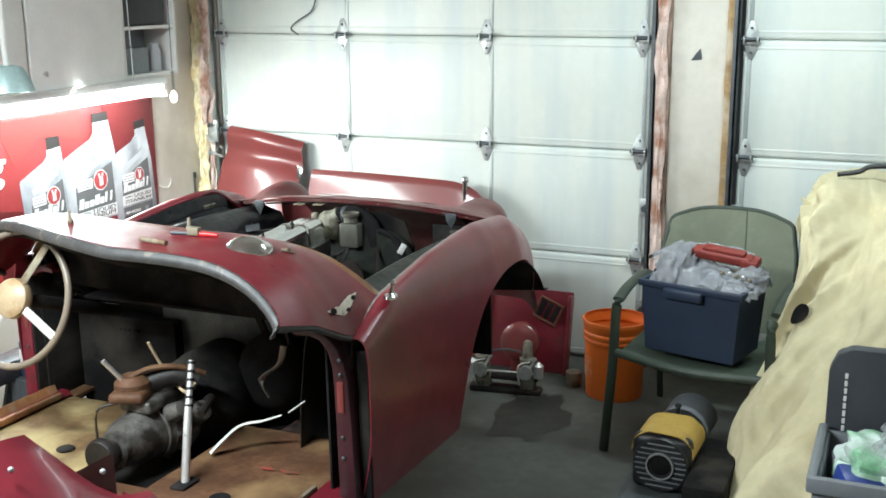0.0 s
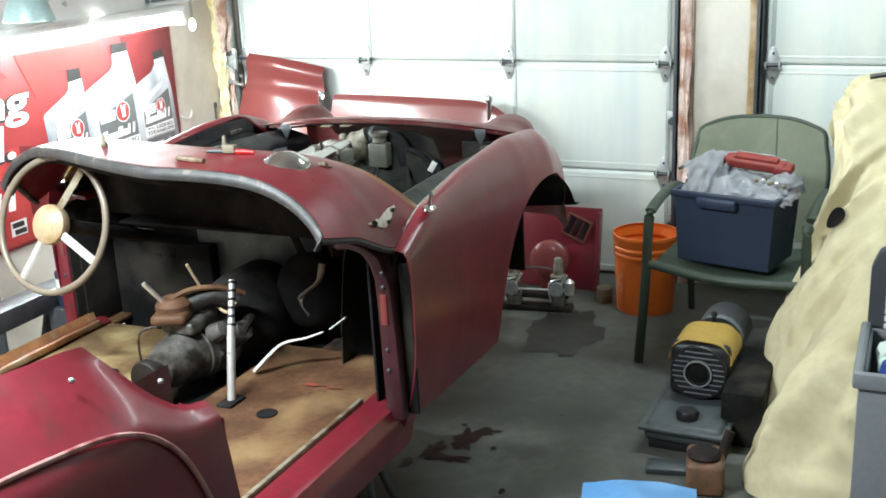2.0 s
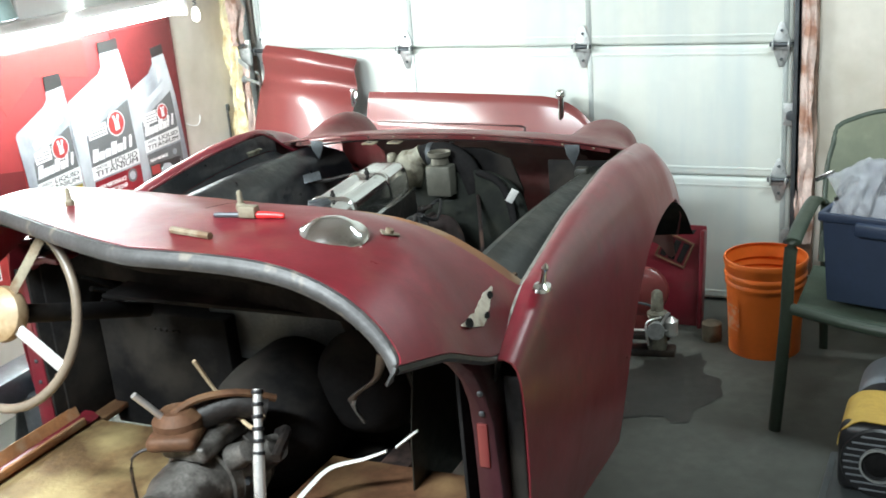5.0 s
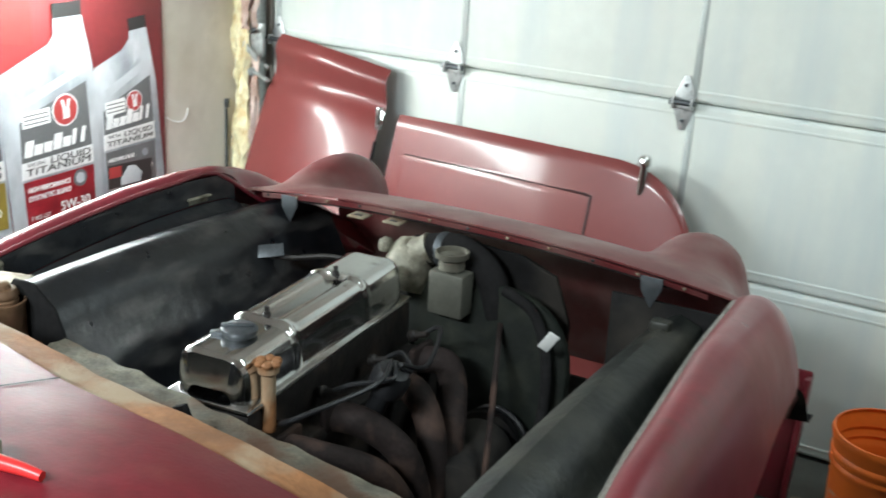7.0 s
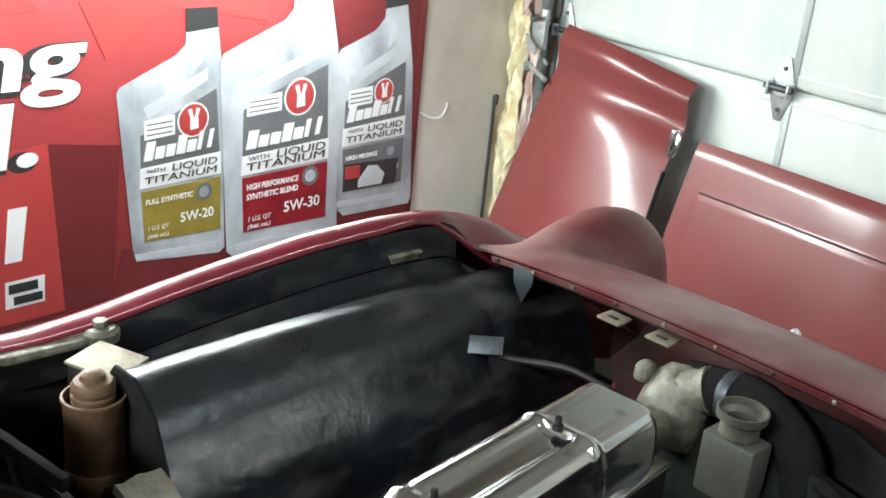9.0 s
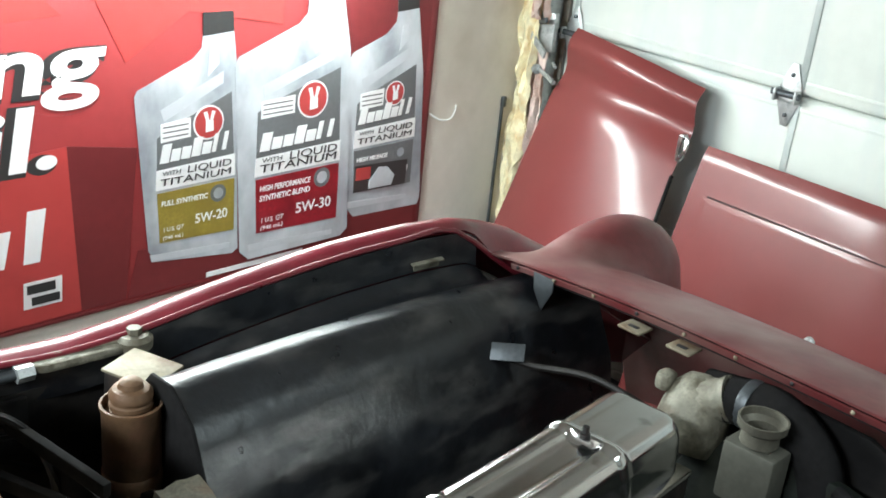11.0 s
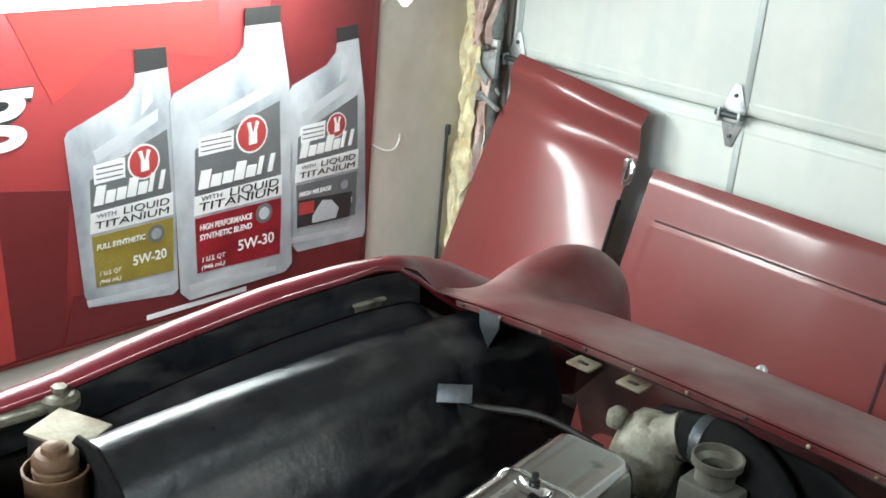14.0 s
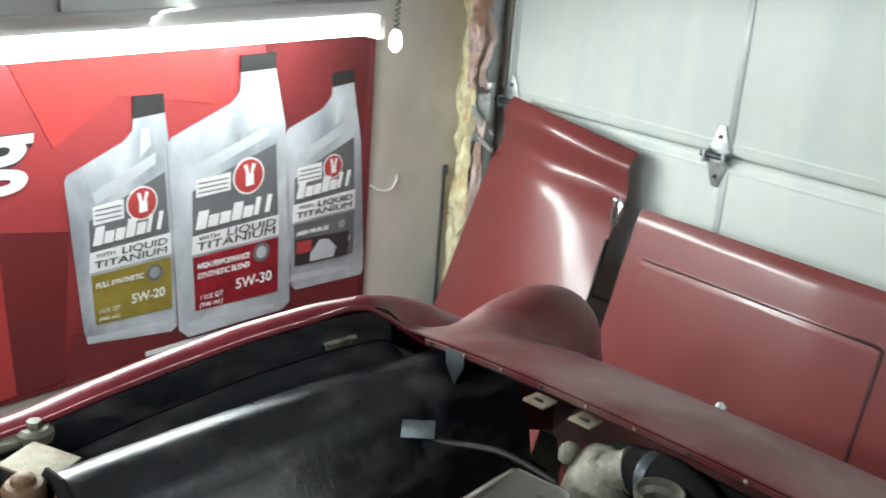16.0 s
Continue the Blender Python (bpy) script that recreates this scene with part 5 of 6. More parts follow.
for i, v in enumerate((0.58, 0.72, 0.88, 1.02)):
    part("plug_lead", tube([(0.13 + 0.006 * i, 0.80, 0.905), (0.15, 0.80 + (v - 0.80) * 0.4, 0.90 - 0.01 * i), (0.10, v, 0.885), (0.052, v, 0.855)], 0.0045, 7), BLACKP, eng)
    part("spark_plug", moved(lathe([(0.008, 0), (0.012, 0.004), (0.012, 0.014), (0.007, 0.018), (0.006, 0.045)], 10), pose(0.030, v, 0.85, 0, 70)), GREASE, eng)
part("heater_elbow", tube([(0.045, 0.55, 0.83), (0.075, 0.53, 0.83), (0.085, 0.50, 0.80)], 0.016, 10), RUST_OR, eng, "rusty water elbow")
part("tap_wheel", join(*[moved(lathe([(0.008, 0), (0.009, 0.004), (0.006, 0.008)], 10), pose(0.045 + 0.015 * math.cos(q * math.pi / 3), 0.565 + 0.015 * math.sin(q * math.pi / 3), 0.968)) for q in range(6)]), RUST_OR, eng, "rusty scalloped tap wheel")
part("fan_belt", tube([(0.20 + 0.075 * math.cos(q * math.pi / 12), 1.105 - 0.015 * math.cos(q * math.pi / 12), 0.63 + 0.075 * math.sin(q * math.pi / 12)) for q in range(24)], 0.006, 6, 1, loop=True), BLACKP, eng)
part("radiator_hose", tube([(0.16, 1.17, 0.93), (0.24, 1.15, 0.90), (0.285, 1.12, 0.80), (0.29, 1.08, 0.66), (0.26, 1.02, 0.55)], 0.011, 10), SHADE_BLACK, car, "black rubber hose round the radiator")
part("stay_rod", tube([(0.16, 1.16, 0.86), (0.24, 0.98, 0.74), (0.30, 0.84, 0.66)], 0.006, 8), EXH, car)
part("cast_bracket", join(box(0.10, 0.70, 0.70, 0.16, 0.76, 0.735, 0.010), box(0.13, 0.68, 0.66, 0.15, 0.78, 0.71, 0.006)), BRONZE, eng, "brown cast bracket")
part("generator", moved(lathe([(0.03, -0.12), (0.065, -0.115), (0.068, 0.08), (0.05, 0.10), (0.07, 0.105), (0.07, 0.125), (0.02, 0.13)], 22), pose(0.20, 0.98, 0.63, -90, 0, 12)), SHADE_BLACK, eng, "black generator with its pulley")
part("starter", moved(lathe([(0.03, -0.11), (0.055, -0.10), (0.055, 0.09), (0.03, 0.10)], 18), pose(-0.24, 0.62, 0.52, -90)), GREASE, eng)
part("chassis_rail", box(0.245, 0.25, 0.36, 0.325, 1.30, 0.46, 0.01), EXH, car)
part("chassis_rail", box(-0.325, 0.25, 0.36, -0.245, 1.30, 0.46, 0.01), SHADE_BLACK, car)
part("white_plate", moved(box(-0.011, -0.0015, -0.024, 0.011, 0.0015, 0.024, 0.001), pose(0.30, 1.085, 0.885, 20, 30, 20)), WHITEP, car, "small white metal plate")
part("hinge_lug", box(0.475, 1.13, 0.925, 0.515, 1.16, 0.96, 0.008), GREENBLACK, car)
RES = pose(-0.515, 0.512, 0.785) @ Matrix.Diagonal((0.78, 0.78, 1.0, 1))
mc = part("fluid_reservoir", moved(lathe([(0.044, 0.0), (0.049, 0.008), (0.049, 0.055), (0.050, 0.056), (0.050, 0.166), (0.053, 0.170), (0.053, 0.175), (0.049, 0.176), (0.047, 0.170), (0.046, 0.160), (0.037, 0.159), (0.036, 0.166), (0.034, 0.167), (0.034, 0.170), (0.037, 0.172), (0.037, 0.177), (0.034, 0.179), (0.034, 0.182), (0.037, 0.184), (0.037, 0.190), (0.031, 0.197), (0.022, 0.199), (0.020, 0.206), (0.013, 0.210), (0.0, 0.211)], 36), RES), BRONZE, car, "brown painted hydraulic fluid reservoir with a ribbed cap")
part("reservoir_band", moved(join(lathe([(0.0505, 0.050), (0.0525, 0.052), (0.0525, 0.072), (0.0505, 0.074)], 36, False), box(-0.004, -0.066, 0.052, 0.004, -0.050, 0.072, 0.001)), RES), BRONZE, mc)
part("reservoir_bracket", box(-0.56, 0.46, 0.74, -0.46, 0.56, 0.79, 0.010), GREASE, mc)
vb = part("vent_box", moved(box(-0.042, -0.037, 0, 0.042, 0.037, 0.005, 0.002), pose(-0.570, 0.560, 0.968, 0, 3, 24)), PALEBOX, car, "pale dusty steel plate over a box")
part("box_side", moved(box(-0.038, -0.033, -0.22, 0.025, 0.033, -0.001, 0.004), pose(-0.575, 0.560, 0.966, 0, 3, 24)), GREASE, vb)
hg = part("bonnet_hinge", moved(slab([(-0.15, -0.016), (-0.13, -0.022), (-0.02, -0.016), (0.022, -0.018), (0.03, 0.0), (0.022, 0.02), (-0.02, 0.020), (-0.14, 0.016)], 0.014, 0.004), pose(-0.650, 0.590, 0.960, 0, 0, 84)), ALLOY_W, car, "pale dusty cast bonnet hinge arm")
part("hinge_rib", moved(box(-0.13, -0.004, 0.012, -0.02, 0.004, 0.019, 0.002), pose(-0.650, 0.590, 0.960, 0, 0, 84)), ALLOY_W, hg)
part("hinge_boss", moved(lathe([(0.026, 0.0), (0.027, 0.014), (0.020, 0.020), (0.0, 0.021)], 20), pose(-0.648, 0.590, 0.962)), ALLOY_W, hg)
part("hinge_bolt", moved(lathe([(0.011, 0), (0.011, 0.009), (0.0, 0.010)], 6), pose(-0.648, 0.590, 0.983)), ALLOY_W, hg)
part("link_rod", tube([(-0.655, 0.46, 0.966), (-0.66, 0.40, 0.962), (-0.665, 0.25, 0.955)], 0.008, 10), DKSTEEL, hg)
part("link_nut", moved(lathe([(0.013, -0.012), (0.013, 0.012)], 6), pose(-0.656, 0.43, 0.964, 90)), ZINC, hg)
for k, (v0, z0) in enumerate(((0.40, 0.915), (0.36, 0.87), (0.44, 0.84))):
    part("support_bar", moved(box(-0.14, -0.007, -0.011, 0.14, 0.007, 0.011, 0.003), pose(-0.56, v0, z0, 0, 4, 12 + 14 * k)), SHADE_BLACK, car, "black steel support bar")
for i in range(5):
    a = 0.30 + 0.05 * i
    part("cable", tube([(-0.62 + 0.03 * i, 0.27, 0.90 - 0.03 * i), (-0.60 + 0.02 * i, 0.34 + 0.02 * i, 0.84 - 0.03 * i), (-0.54, 0.40, 0.76 - 0.02 * i), (-0.45 + 0.02 * i, 0.36, 0.70)], 0.005 + 0.001 * (i % 3), 6), SHADE_BLACK, car)
part("coil", moved(lathe([(0.03, 0), (0.03, 0.10), (0.012, 0.115), (0.012, 0.13)], 14), pose(-0.28, 0.34, 0.86, 60, 0, 20)), GREASE, car)

# ---- loose panels against the door ----
def bonnet(a, b):
    """a across, b from the floor up."""
    x0 = -0.13 + 0.03 * b
    x1 = 0.985
    x = x0 + (x1 - x0) * a
    cut = 1.0 if x < 0.675 else math.sqrt(max(0.0, 1 - ((x - 0.675) / 0.33) ** 2.6))
    top = (0.910 - 0.012 * ((x - 0.2) / 0.5) ** 2) * (0.55 + 0.45 * cut)
    z = top * b + 0.004
    y = 4.90 - 0.22 * (1 - z / 0.92) - 0.035 * math.sin(math.pi * a) * (0.4 + 0.6 * b) - 0.02 * math.sin(math.pi * min(b, 1.0)) + 0.009 * max(0, b - 0.97) / 0.03
    if x < 0.645 and x > -0.05 and z < 0.785:
        y -= 0.002
    return (x, y - 0.035, z)


GROOVE_SHADE = mat("dark_red_groove_shade", (0.045, 0.012, 0.012), 0.6, 0, 0.2, 20)
bon = thing("car_bonnet", "dark red car bonnet leaning against the overhead door", "car bonnet")
part("skin", shell(grid(bonnet, 110, 90), 0.004), RED_PANEL, bon)
# thin dark tube paints the shade that lies in the pressed groove
part("pressing_shade_line", tube([bonnet((x + 0.10) / 1.085, 0.866) for x in (-0.04, 0.15, 0.35, 0.55, 0.635)] + [bonnet((0.645 + 0.10) / 1.085, b) for b in (0.84, 0.7, 0.5, 0.3)], 0.006, 6, 4), GROOVE_SHADE, bon, "dark line painted as shade in the pressed groove round the raised middle")
part("prop_stud", join(tube([(0.79, 4.825, 0.80), (0.795, 4.82, 0.915)], 0.013, 10, 3), moved(lathe([(0.02, 0), (0.02, 0.02), (0.012, 0.03)], 12), pose(0.795, 4.82, 0.905))), CHROME, bon, "chrome bonnet fastener")
TL, TR, BL, BR = Vector((-0.645, 4.925, 1.114)), Vector((-0.185, 4.935, 1.042)), Vector((-0.79, 4.60, 0.0)), Vector((-0.16, 4.47, 0.0))


def lid(a, b):
    p = BL.lerp(BR, a).lerp(TL.lerp(TR, a), b)
    n = Vector((0, -0.93, 0.36))
    d = 0.042 * math.sin(math.pi * a) - 0.01
    d += 0.022 * math.exp(-((b - 0.960) / 0.035) ** 2) - 0.020 * math.exp(-((b - 0.885) / 0.045) ** 2)
    return p + n * d


bl = thing("boot_lid", "dark red curved body panel leaning in the corner", "car panel")
part("skin", shell(grid(lid, 30, 80), 0.004), RED_PANEL, bl)
part("hook", tube([(-0.69, 4.885, 1.0), (-0.66, 4.86, 0.995)], 0.005, 8), ZINC, bl, "small steel stud")
part("latch", join(box(-0.178, 4.83, 0.85, -0.162, 4.86, 0.93, 0.006), tube([(-0.170, 4.835, 0.86), (-0.150, 4.83, 0.88), (-0.152, 4.84, 0.915), (-0.17, 4.85, 0.925)], 0.006, 8)), CHROME, bl, "chrome latch")
part("edge_strip", tube([(-0.150, 4.74, 0.66), (-0.152, 4.765, 0.73), (-0.155, 4.80, 0.82)], 0.006, 6), SHADE_BLACK, bl)


# ---- things beside the car ----
bk = thing("bucket", "orange plastic five-gallon bucket standing on the floor", "bucket", pose(1.64, 4.58, 0))
part("pail", shell(lathe([(0.128, 0.004), (0.130, 0.0), (0.140, 0.25), (0.1415, 0.262), (0.147, 0.27), (0.147, 0.278), (0.143, 0.285), (0.149, 0.30), (0.149, 0.308), (0.144, 0.315), (0.150, 0.345), (0.153, 0.36), (0.150, 0.368), (0.145, 0.368)], 40, False), 0.003), ORANGE, bk)
part("base", lathe([(0.125, 0.003), (0.125, 0.008)], 32), ORANGE, bk)
part("handle", tube([(-0.150, 0.0, 0.30), (-0.13, 0.09, 0.23), (0.0, 0.155, 0.17), (0.13, 0.09, 0.23), (0.150, 0.0, 0.30)], 0.0025, 6), ZINC, bk, "thin wire handle")
part("worn_print", grid(lambda a, b: (0.1385 * math.cos(3.6 + 0.55 * a) * (1 + 0.03 * b), 0.1385 * math.sin(3.6 + 0.55 * a) * (1 + 0.03 * b), 0.10 + 0.10 * b), 10, 6), mat("pale_worn_print", (0.75, 0.40, 0.25), 0.5, 0, 0.2, 30, 0, 50, (0.78, 0.17, 0.03), 0.5, 30), bk, "pale worn print")

chair = thing("patio_chair", "dark green metal patio chair with a grey-green sling back", "chair", pose(0, 0, 0))


def bar(pts, r=0.016, f=1.0, k=5):
    return tube(pts, r, 10, k, flat=f)


for nm, a in (("leg", [(1.765, 3.93, 0.0), (1.79, 3.93, 0.35), (1.80, 3.93, 0.60), (1.81, 3.94, 0.655)]), ("leg", [(2.42, 3.80, 0.0), (2.415, 3.80, 0.35), (2.41, 3.80, 0.60), (2.41, 3.82, 0.655)]),
              ("leg", [(1.85, 4.62, 0.0), (1.85, 4.52, 0.42), (1.85, 4.46, 0.62)]), ("leg", [(2.42, 4.62, 0.0), (2.42, 4.52, 0.42), (2.42, 4.46, 0.62)])):
    part(nm, bar(a, 0.021 if a[0][1] < 4 else 0.016, 0.75), GREENM, chair)
for x in (1.81, 2.415):
    part("armrest", bar([(x, 3.92, 0.65), (x + 0.01, 4.05, 0.675), (x + 0.02, 4.3, 0.67), (x + 0.02, 4.46, 0.62)], 0.024, 0.5), GREENM, chair)
part("seat", shell(grid(lambda a, b: (1.82 + 0.59 * a, 3.90 + 0.56 * b - 0.12 * a * (1 - b), 0.435 - 0.05 * b - 0.02 * math.sin(math.pi * a)), 14, 12), 0.012), SEATG, chair, "green sling seat with shade painted into its colour")
part("seat_frame", bar([(1.81, 3.92, 0.43), (2.1, 3.82, 0.42), (2.41, 3.80, 0.43)], 0.018), GREENM, chair)


def backrest(a, b):
    top = 0.90 - 0.055 * abs(2 * a - 1) ** 3
    x = 1.845 + 0.57 * a + 0.0 * b
    w = 1 - 0.10 * max(0, b - 0.7) / 0.3
    x = 2.13 + (x - 2.13) * w
    z = 0.40 + (top - 0.40) * b
    return (x, 4.46 + 0.16 * b + 0.035 * math.sin(math.pi * a), z)


part("backrest", shell(grid(backrest, 20, 18), 0.010), SLING, chair, "grey-green sling backrest")
part("back_frame", bar([Vector(backrest(0, t / 8)) for t in range(9)] + [Vector(backrest(t / 10, 1.0)) for t in range(1, 11)] + [Vector(backrest(1, 1 - t / 8)) for t in range(1, 9)], 0.012, 1, 3), GREENM, chair)
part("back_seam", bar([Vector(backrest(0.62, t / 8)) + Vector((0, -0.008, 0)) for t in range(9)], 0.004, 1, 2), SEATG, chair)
part("buckle", moved(box(-0.035, -0.012, -0.008, 0.035, 0.0, 0.008, 0.003), pose(1.855, 4.38, 0.735, 0, -28, 0)), CHROME, chair, "bright metal clip")

tote = thing("storage_tote", "dark blue plastic storage tote on the patio chair", "storage box", pose(2.115, 4.075, 0.435, 0, 0, -14))


def tote_wall(a, b):
    t = 4 * a
    k, s = int(t) % 4, t - int(t)
    g = 1 + 0.10 * b
    cs = [(-0.185, -0.125), (0.185, -0.125), (0.185, 0.125), (-0.185, 0.125)]
    (ax, ay), (bx, by) = cs[k], cs[(k + 1) % 4]
    return ((ax + (bx - ax) * s) * g, (ay + (by - ay) * s) * g, 0.005 + 0.285 * b)


part("body", shell(grid(tote_wall, 16, 8, True), 0.004), NAVY, tote)
part("base", box(-0.18, -0.12, 0.0, 0.18, 0.12, 0.008, 0.003), NAVY, tote)
part("rim", join(box(-0.215, -0.150, 0.265, 0.215, -0.132, 0.292, 0.005), box(-0.215, 0.132, 0.265, 0.215, 0.150, 0.292, 0.005), box(-0.215, -0.135, 0.265, -0.198, 0.135, 0.292, 0.005), box(0.198, -0.135, 0.265, 0.215, 0.135, 0.292, 0.005)), NAVY, tote)
part("handle", box(-0.10, -0.168, 0.235, 0.06, -0.138, 0.275, 0.008), NAVY, tote)


def crumple(cx, cy, cz, rx, ry, rz, seed, amp=0.45, n=40, k=24):
    def f(a, b):
        th, ph = 2 * math.pi * a, math.pi * b
        d = Vector((math.cos(th) * math.sin(ph), math.sin(th) * math.sin(ph), math.cos(ph)))
        r = 1 + amp * (n3(*(d * 1.9 + Vector((seed, 0, 0)))) + 0.5 * n3(*(d * 5.0 + Vector((0, seed, 0)))) + 0.25 * n3(*(d * 11.0)))
        return (cx + rx * d.x * r, cy + ry * d.y * r, cz + rz * d.z * r)
    return grid(f, n, k, True)


def bag_sheet(w, d, h, seed):
    """A creased plastic sheet heaped over w by d and up to h high."""
    def f(a, b):
        x, y = w * (a - 0.5), d * (b - 0.5)
        ridge = 1 - abs(n3(a * 3.1 + seed, b * 2.7, seed)) * 2.2
        fine = 1 - abs(n3(a * 9 + seed, b * 8, seed + 4)) * 2.5
        dome = max(0.0, math.cos(math.pi * (a - 0.5))) ** 0.5 * max(0.0, math.cos(math.pi * (b - 0.5))) ** 0.5
        return (x + 0.02 * n3(b * 5, a * 3, seed), y + 0.02 * n3(a * 5, b * 3, seed + 2), h * dome * (0.45 + 0.35 * ridge + 0.20 * fine))
    return shell(grid(f, 46, 34), 0.0012)


for x, y, z, w, d, h, rx, ry, rz, seed, lab in (
        (2.08, 4.10, 0.700, 0.36, 0.24, 0.11, 0, 0, -14, 3.0, "crumpled clear plastic bag filling the blue tote"),
        (1.99, 4.12, 0.725, 0.17, 0.26, 0.15, 14, 18, 24, 8.0, "upright crumpled clear bag in the blue tote"),
        (2.10, 4.19, 0.780, 0.36, 0.14, 0.07, 16, -4, -6, 5.0, "clear zip bag lying over the tote"),
        (2.23, 4.00, 0.722, 0.22, 0.14, 0.05, 6, 10, -14, 11.0, "clear bag of small parts spilling over the tote rim"),
        (2.30, 4.08, 0.735, 0.12, 0.17, 0.07, 0, 34, -14, 14.0, "clear bag hanging over the tote rim")):
    solo("plastic_bag", bag_sheet(w, d, h, seed), BAG, lab, "plastic bag", pose(x, y, z, rx, ry, rz), "plastic bags in the tote")
for k in range(5):
    solo("small_part", lathe([(0.008, 0), (0.010, 0.004), (0.008, 0.012), (0.003, 0.015)], 10), BRIGHTBAR if k % 2 else PALEBOX, "small bright metal part on the bags in the tote", "hardware", pose(2.19 + 0.028 * k, 4.02 - 0.008 * k, 0.765 + 0.004 * (k % 2), 40 * k, 25, 0), "small parts in the tote")
solo("dark_cable", tube([(1.93, 4.12, 0.66), (1.92, 4.10, 0.74), (1.95, 4.14, 0.79), (1.98, 4.17, 0.76), (1.96, 4.2, 0.68)], 0.012, 8), BLACKP, "dark cable loop sticking out of the tote", "cable")
solo("red_grip", moved(join(box(-0.13, -0.034, -0.020, 0.11, 0.034, 0.018, 0.012, 3), box(-0.09, -0.024, 0.012, 0.08, 0.024, 0.032, 0.008), box(0.07, -0.040, -0.026, 0.135, 0.040, 0.012, 0.010)), pose(2.185, 4.12, 0.815, 10, 5, -8)), mat("dull_red_moulding", (0.26, 0.030, 0.022), 0.5, 0, 0.2, 12), "dull red moulded plastic part on the bags", "plastic part")

heater = thing("space_heater", "yellow and black torpedo heater on its grey tank under the chair", "heater", pose(2.10, 3.44, 0, 0, 0, -2))
part("tank", moved(box(-0.135, -0.255, 0.03, 0.135, 0.22, 0.10, 0.025, 3), pose(0, 0.0, 0)), TANKGREY, heater, "dark grey plastic fuel tank")
part("tank_rim", box(-0.15, -0.27, 0.075, 0.15, 0.235, 0.088, 0.005), TANKGREY, heater)
part("base", box(-0.12, -0.24, 0.0, 0.12, 0.2, 0.035, 0.006), BLACKP, heater)
part("tank_cap", moved(lathe([(0.038, 0), (0.040, 0.02), (0.034, 0.03)], 18), pose(0.0, -0.17, 0.10)), BLACKP, heater)
part("barrel", moved(lathe([(0.095, -0.03), (0.102, 0.0), (0.104, 0.26), (0.098, 0.27)], 30), pose(0.0, 0.02, 0.205, -90)), BLACKP, heater)
part("hood", shell(grid(lambda a, b: (0.112 * math.copysign(abs(math.cos(math.pi * (0.04 + 0.92 * a))) ** 0.6, math.cos(math.pi * (0.04 + 0.92 * a))), 0.0 + 0.20 * b + 0.02 * n3(a * 6, b * 2, 3), 0.207 + 0.112 * math.sin(math.pi * (0.04 + 0.92 * a)) ** 0.6), 24, 6), 0.003), YELLOW, heater, "yellow sheet metal hood")
part("front_housing", box(-0.108, -0.008, 0.102, 0.108, 0.05, 0.308, 0.028, 3), BLACKP, heater, "black square front housing")
part("rear_hood", shell(grid(lambda a, b: (0.098 * math.cos(math.pi * (0.0 + a)), 0.19 + 0.31 * b, 0.195 + 0.10 * math.sin(math.pi * a)), 20, 6), 0.003), GREYP, heater, "grey rear hood")
face = part("grille_plate", moved(lathe([(0.0, -0.004), (0.098, -0.004), (0.102, 0.006)], 32), pose(0, -0.012, 0.203, -90)), BLACKP, heater)
for i in range(9):
    z = 0.125 + i * 0.0195
    h = math.sqrt(max(0.0, 0.092 ** 2 - (z - 0.203) ** 2))
    q = math.sqrt(max(0.0, 0.052 ** 2 - (z - 0.203) ** 2))
    for s in ((-1, 1) if q > 0 else (0,)):
        x0, x1 = (-h, h) if s == 0 else ((q, h) if s > 0 else (-h, -q))
        part("grille_slot", box(x0, -0.019, z - 0.0028, x1, -0.0162, z + 0.0028, 0.001), GREYP, face)
part("nozzle_ring", moved(shell(lathe([(0.050, 0), (0.050, 0.012), (0.045, 0.012)], 28, False), 0.002), pose(0, -0.016, 0.203, 90)), ZINC, face)
part("nozzle", moved(lathe([(0.044, 0), (0.03, 0.004), (0.012, 0.012)], 20), pose(0, -0.014, 0.203, 90)), SHADE_BLACK, face)
part("carry_knob", moved(lathe([(0.008, 0), (0.008, 0.02), (0.013, 0.025), (0.010, 0.036)], 12), pose(0.0, 0.235, 0.31)), BLACKP, heater)
jk = thing("scissor_jack", "rusty brown jack with grey plate lying by the heater", "jack", pose(2.20, 3.03, 0, 0, 0, 10))
part("base_plate", box(-0.19, 0.02, 0.0, -0.04, 0.10, 0.02, 0.005), DKSTEEL, jk)
part("body", box(-0.06, -0.11, 0.0, 0.06, 0.05, 0.11, 0.016, 3), BRONZE, jk)
part("arm", tube([(0.03, -0.02, 0.03), (0.075, 0.03, 0.17)], 0.016, 10), EXH, jk)
part("pad", moved(lathe([(0.05, 0), (0.055, 0.01), (0.045, 0.02)], 18), pose(-0.005, -0.04, 0.11)), EXH, jk)
solo("dark_crate", box(2.20, 3.30, 0.0, 2.34, 3.75, 0.20, 0.01), SHADE_BLACK, "dark box beside the heater", "box")


OUT = [(2.46, 4.70, 1.01), (2.44, 4.45, 0.985), (2.45, 4.19, 0.93), (2.47, 4.0, 0.74), (2.375, 3.90, 0.50), (2.318, 3.80, 0.30), (2.302, 3.60, 0.14), (2.309, 3.30, 0.02), (2.33, 3.02, 0.006), (2.52, 2.93, 0.006), (2.75, 2.90, 0.006)]
RIDGE = [(2.75, 4.86, 1.07), (2.75, 4.65, 1.09), (2.76, 4.35, 1.08), (2.78, 4.05, 1.05), (2.80, 3.9, 1.0), (2.80, 3.75, 0.94), (2.80, 3.62, 0.86), (2.80, 3.48, 0.76), (2.80, 3.36, 0.66), (2.85, 3.28, 0.60), (2.95, 3.25, 0.55)]
